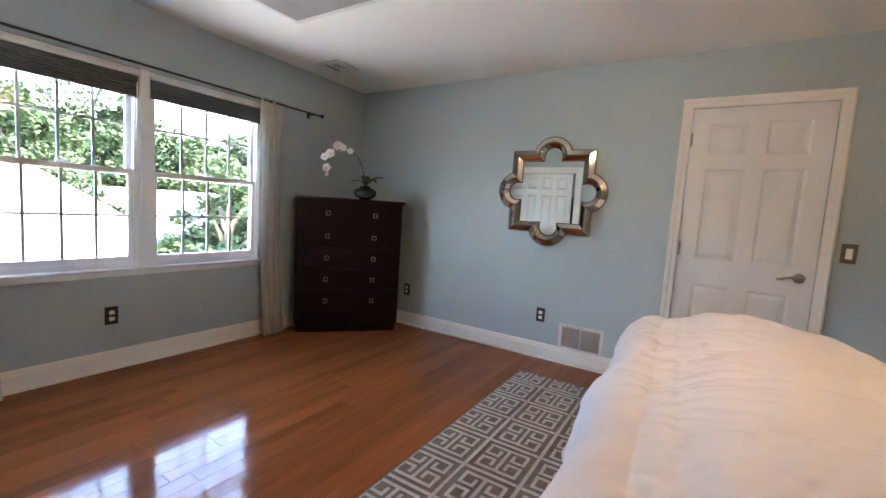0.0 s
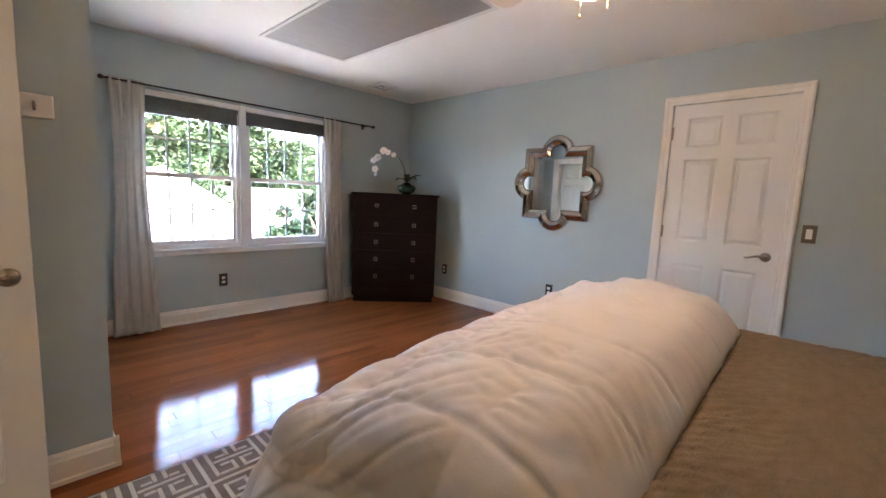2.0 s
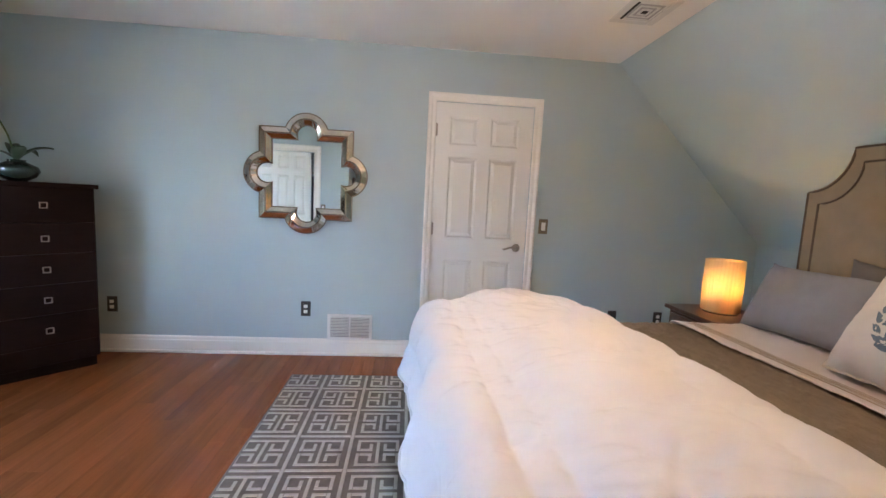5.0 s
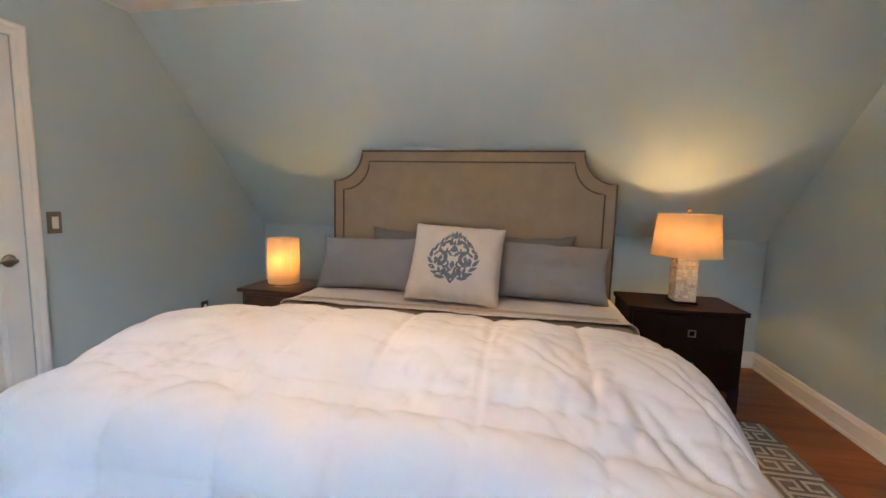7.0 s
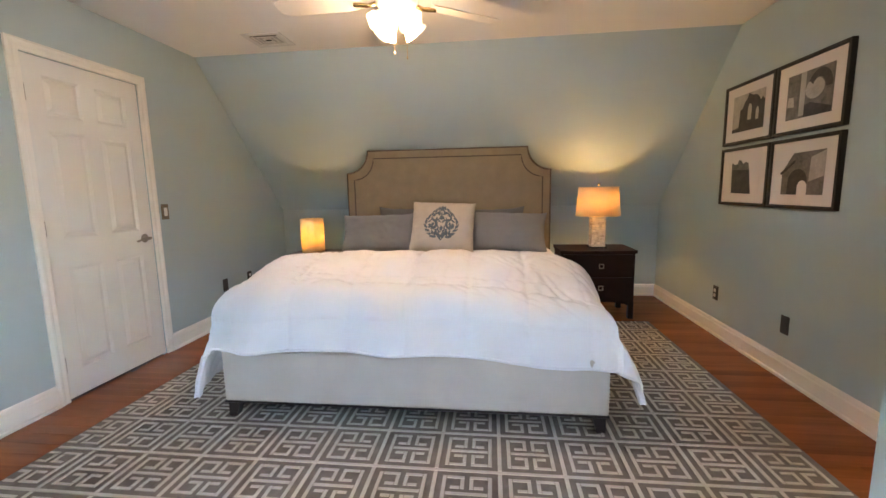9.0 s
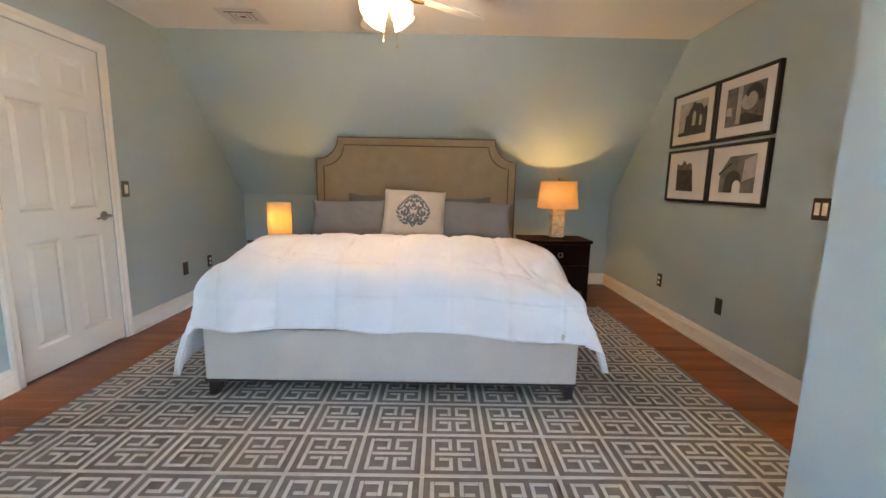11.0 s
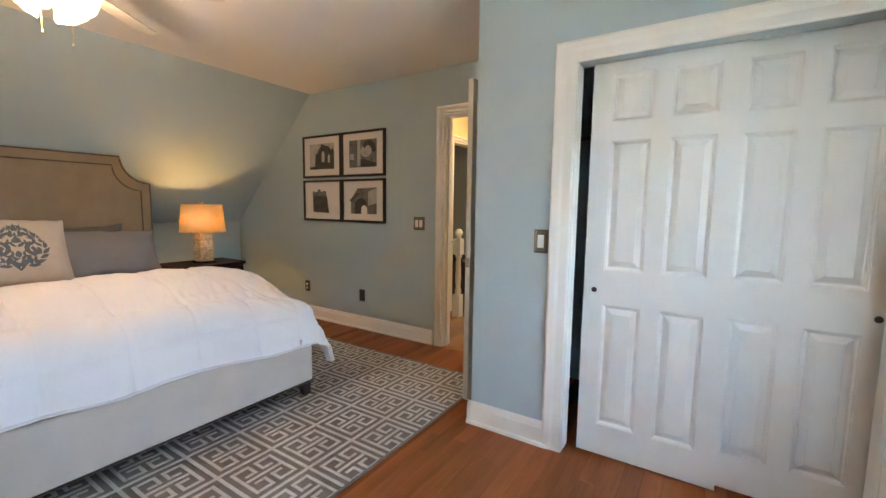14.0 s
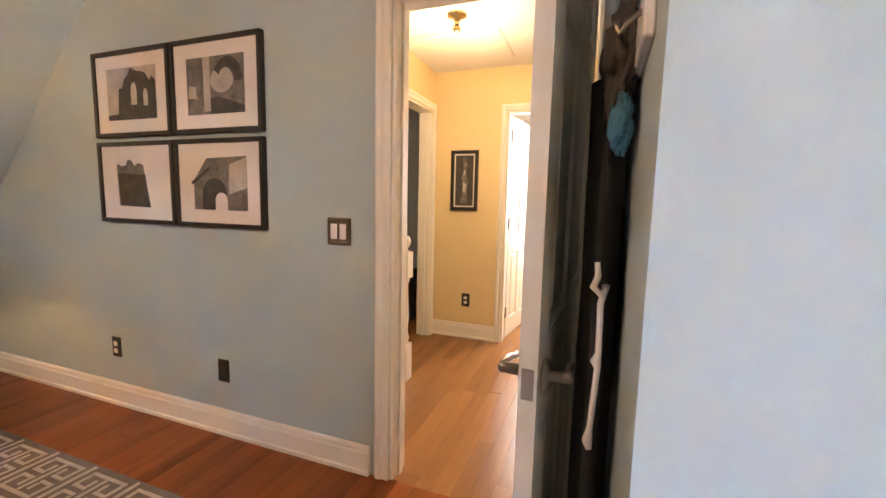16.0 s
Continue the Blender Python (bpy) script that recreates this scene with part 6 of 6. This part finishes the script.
hall_light()
structure("attic_hatch", cuboid(-0.45, 0.18, -2.55, -2.0, HH - 0.014, HH - 0.0005, 0.004), M_CEIL, "white framed ceiling hatch in the hall")


# ---- outside ----
GZ = -3.2
structure("ground", cuboid(-400, 400, -400, 400, GZ - 0.3, GZ), M_GRASS, "green lawn around the house")
structure("road", cuboid(-26, -19, -120, 120, GZ, GZ + 0.02), M_ASPHALT, "grey street below")

# unseen pale slab, added to bounce daylight onto the ceiling and sloped wall
structure("driveway", cuboid(-15, -4.5, -9, 6.2, GZ, GZ + 0.03), M_BOUNCE, "pale unseen slab added to bounce daylight up through the window")


def house(x, y, wx, wy, hgt, ridge, axis, label):
    h = thing("house", (x, y, GZ), label, "house")
    part("wall", cuboid(x - wx / 2, x + wx / 2, y - wy / 2, y + wy / 2, GZ, GZ + hgt), M_SIDING, h)
    bm = bmesh.new()
    e = 0.4
    z0, z1 = GZ + hgt, GZ + hgt + ridge
    if axis == "y":
        prism(bm, [(x - wx / 2 - e, z0), (x + wx / 2 + e, z0), (x, z1)], "y", y - wy / 2 - e, y + wy / 2 + e)
    else:
        prism(bm, [(y - wy / 2 - e, z0), (y + wy / 2 + e, z0), (y, z1)], "x", x - wx / 2 - e, x + wx / 2 + e)
    part("roof", bm, M_ROOF, h, "grey shingled roof")
    for k in range(4):
        yy = y - wy / 2 + wy * (k + 0.5) / 4
        wd = part("window", cuboid(x + wx / 2 - 0.02, x + wx / 2 + 0.05, yy - 0.55, yy + 0.55, GZ + 0.9, GZ + 2.2), M_TRIM, h)
        part("pane", cuboid(x + wx / 2 + 0.04, x + wx / 2 + 0.06, yy - 0.47, yy + 0.47, GZ + 0.98, GZ + 2.12), M_DARKPANE, wd)


house(-18, 3.2, 8, 7.6, 2.4, 2.6, "x", "pale neighbouring house with a sunlit gable")
house(-27, 11.5, 7, 7, 2.3, 2.2, "y", "neighbouring house with a grey roof among trees")


def tree(x, y, h, r, seed):
    t = thing("tree", (x, y, GZ), "leafy green deciduous tree", "tree", "trees outside the window")
    rng = random.Random(seed)
    bm = bmesh.new()
    tube(bm, [(x, y, GZ), (x + 0.1, y, GZ + h * 0.3), (x, y + 0.1, GZ + h * 0.75)], [0.28, 0.2, 0.07], 8)
    for k in range(6):
        a = rng.uniform(0, 6.28)
        b = GZ + h * rng.uniform(0.3, 0.6)
        tube(bm, [(x, y, b), (x + math.cos(a) * r * 0.4, y + math.sin(a) * r * 0.4, b + h * 0.12), (x + math.cos(a) * r * 0.75, y + math.sin(a) * r * 0.75, b + h * 0.2)], [0.10, 0.06, 0.02], 6)
    part("trunk", bm, M_BARK, t)
    verts, faces = [], []
    clumps = []
    for k in range(46):
        a, e = rng.uniform(0, 6.283), rng.uniform(-1.3, 1.4)
        q = rng.uniform(0.45, 1.0)
        clumps.append((x + math.cos(a) * math.cos(e) * r * q, y + math.sin(a) * math.cos(e) * r * q, GZ + h * 0.56 + math.sin(e) * h * 0.42 * q, rng.uniform(0.16, 0.30) * r))
    for cx, cy, cz, cr in clumps:
        for k in range(130):
            v = Vector((rng.gauss(0, 1), rng.gauss(0, 1), rng.gauss(0, 0.8)))
            v = v.normalized() * cr * rng.uniform(0.5, 1.1)
            p = Vector((cx, cy, cz)) + v
            s = rng.uniform(0.08, 0.17) * (1.7 if h > 7 else 1.0)
            d1 = Vector((rng.uniform(-1, 1), rng.uniform(-1, 1), rng.uniform(-0.6, 0.6))).normalized() * s
            d2 = d1.cross(Vector((rng.uniform(-1, 1), rng.uniform(-1, 1), 1))).normalized() * s * 0.6
            n = len(verts)
            verts += [p - d1, p + d2, p + d1, p - d2]
            faces.append((n, n + 1, n + 2, n + 3))
    o = ORIGIN[t.name]
    me = bpy.data.meshes.new("crown")
    me.from_pydata([v - o for v in verts], [], faces)
    me.materials.append(M_LEAF)
    c = new("crown", me)
    c.parent = t
    tagged(c, kind="stuff")


tree(-13, 7.9, 5.8, 1.9, 40)
tree(-21, 16.5, 6.2, 2.3, 41)
tree(-24, 7.2, 5.0, 2.0, 42)
tree(-15, 10.8, 4.4, 1.8, 43)
tree(-13.5, 6.0, 3.2, 1.3, 44)
tree(-23, 14.0, 4.6, 2.0, 45)
tree(-29, 7.6, 6.5, 2.6, 46)
tree(-12, 12.5, 4.2, 1.8, 47)
wood = random.Random(77)
for k in range(12):
    y = -8 + 4.2 * k
    tree(-36 - wood.uniform(0, 3), y, wood.uniform(8.4, 10.0) - 0.05 * max(0, y - 8), wood.uniform(3.0, 3.8), 50 + k)
for k in range(16):
    y = -10 + 3.9 * k
    tree(-42 - wood.uniform(0, 5), y, wood.uniform(11.6, 14.2) - 0.06 * max(0, y - 8), wood.uniform(3.8, 4.8), 90 + k)


def distant_woods():
    """A wooded rise far beyond the houses: rows of rounded, uneven crowns."""
    bm = bmesh.new()

    def place(u, v):
        y = -60 + 190 * u
        crest = 12.2 - 0.085 * max(0.0, y - 14) + 1.5 * fnoise(y * 0.11, 0, 2.0) + 1.0 * fnoise(y * 0.33, 0, 5.0) + 0.5 * fnoise(y * 0.9, 0, 3.0)
        z = GZ + crest * v
        bulge = 2.2 * abs(fnoise(y * 0.30, v * 5.5, 1.0)) + 1.1 * abs(fnoise(y * 0.8, v * 13, 7.0)) + 0.45 * fnoise(y * 2.2, v * 30, 4.0)
        return (-53 - 5 * v * v + bulge, y, z + 0.3 * fnoise(y * 2.0, v * 20, 9.0) * v)
    grid_surface(bm, 520, 60, place)
    return tagged(part("distant_woods", bm, M_WOODS, None), "wooded green hillside beyond the houses", kind="stuff")


distant_woods()


# ---- floorboards ----
def boards(parent, x0, x1, y0, y1, wide, mat, seed, keep=None):
    """Hardwood boards laid along y, with staggered ends; alike boards share meshes."""
    rng = random.Random(seed)
    meshes = {}
    x = x0
    while x < x1 - 0.005:
        wd = min(wide, x1 - x)
        y = y0 - rng.uniform(0, 1.6)
        while y < y1:
            ln = rng.choice((0.9, 1.2, 1.5, 1.8, 2.1))
            a, b = max(y, y0), min(y + ln, y1)
            y += ln
            if b - a < 0.03 or (keep and not keep(x, a, b)):
                continue
            key = (round(wd, 3), round(b - a, 2))
            if key not in meshes:
                bm = bmesh.new()
                g = 0.0003
                c = 0.0007
                w2, l2 = key[0], key[1]
                box(bm, g, w2 - g, g, l2 - g, -0.012, 0.0)
                top = [f for f in bm.faces if f.normal.z > 0.9]
                bmesh.ops.bevel(bm, geom=list(top[0].edges), offset=c, segments=1, affect="EDGES")
                me = bpy.data.meshes.new("floorboard")
                bm.to_mesh(me)
                bm.free()
                me.materials.append(mat)
                meshes[key] = me
            share("floorboard", meshes[key], parent, Matrix.Translation((x, a, -0.0005)))
        x += wd


boards(bpy.data.objects["floor"], W, E, S, N, 0.083, M_FLOOR, 4, lambda x, a, b: not (x < BX - 0.1 and b < BY - 0.15))
boards(bpy.data.objects["hall_floor"], -1.6, 1.6, -3.9, S, 0.083, M_HALLFLOOR, 9)
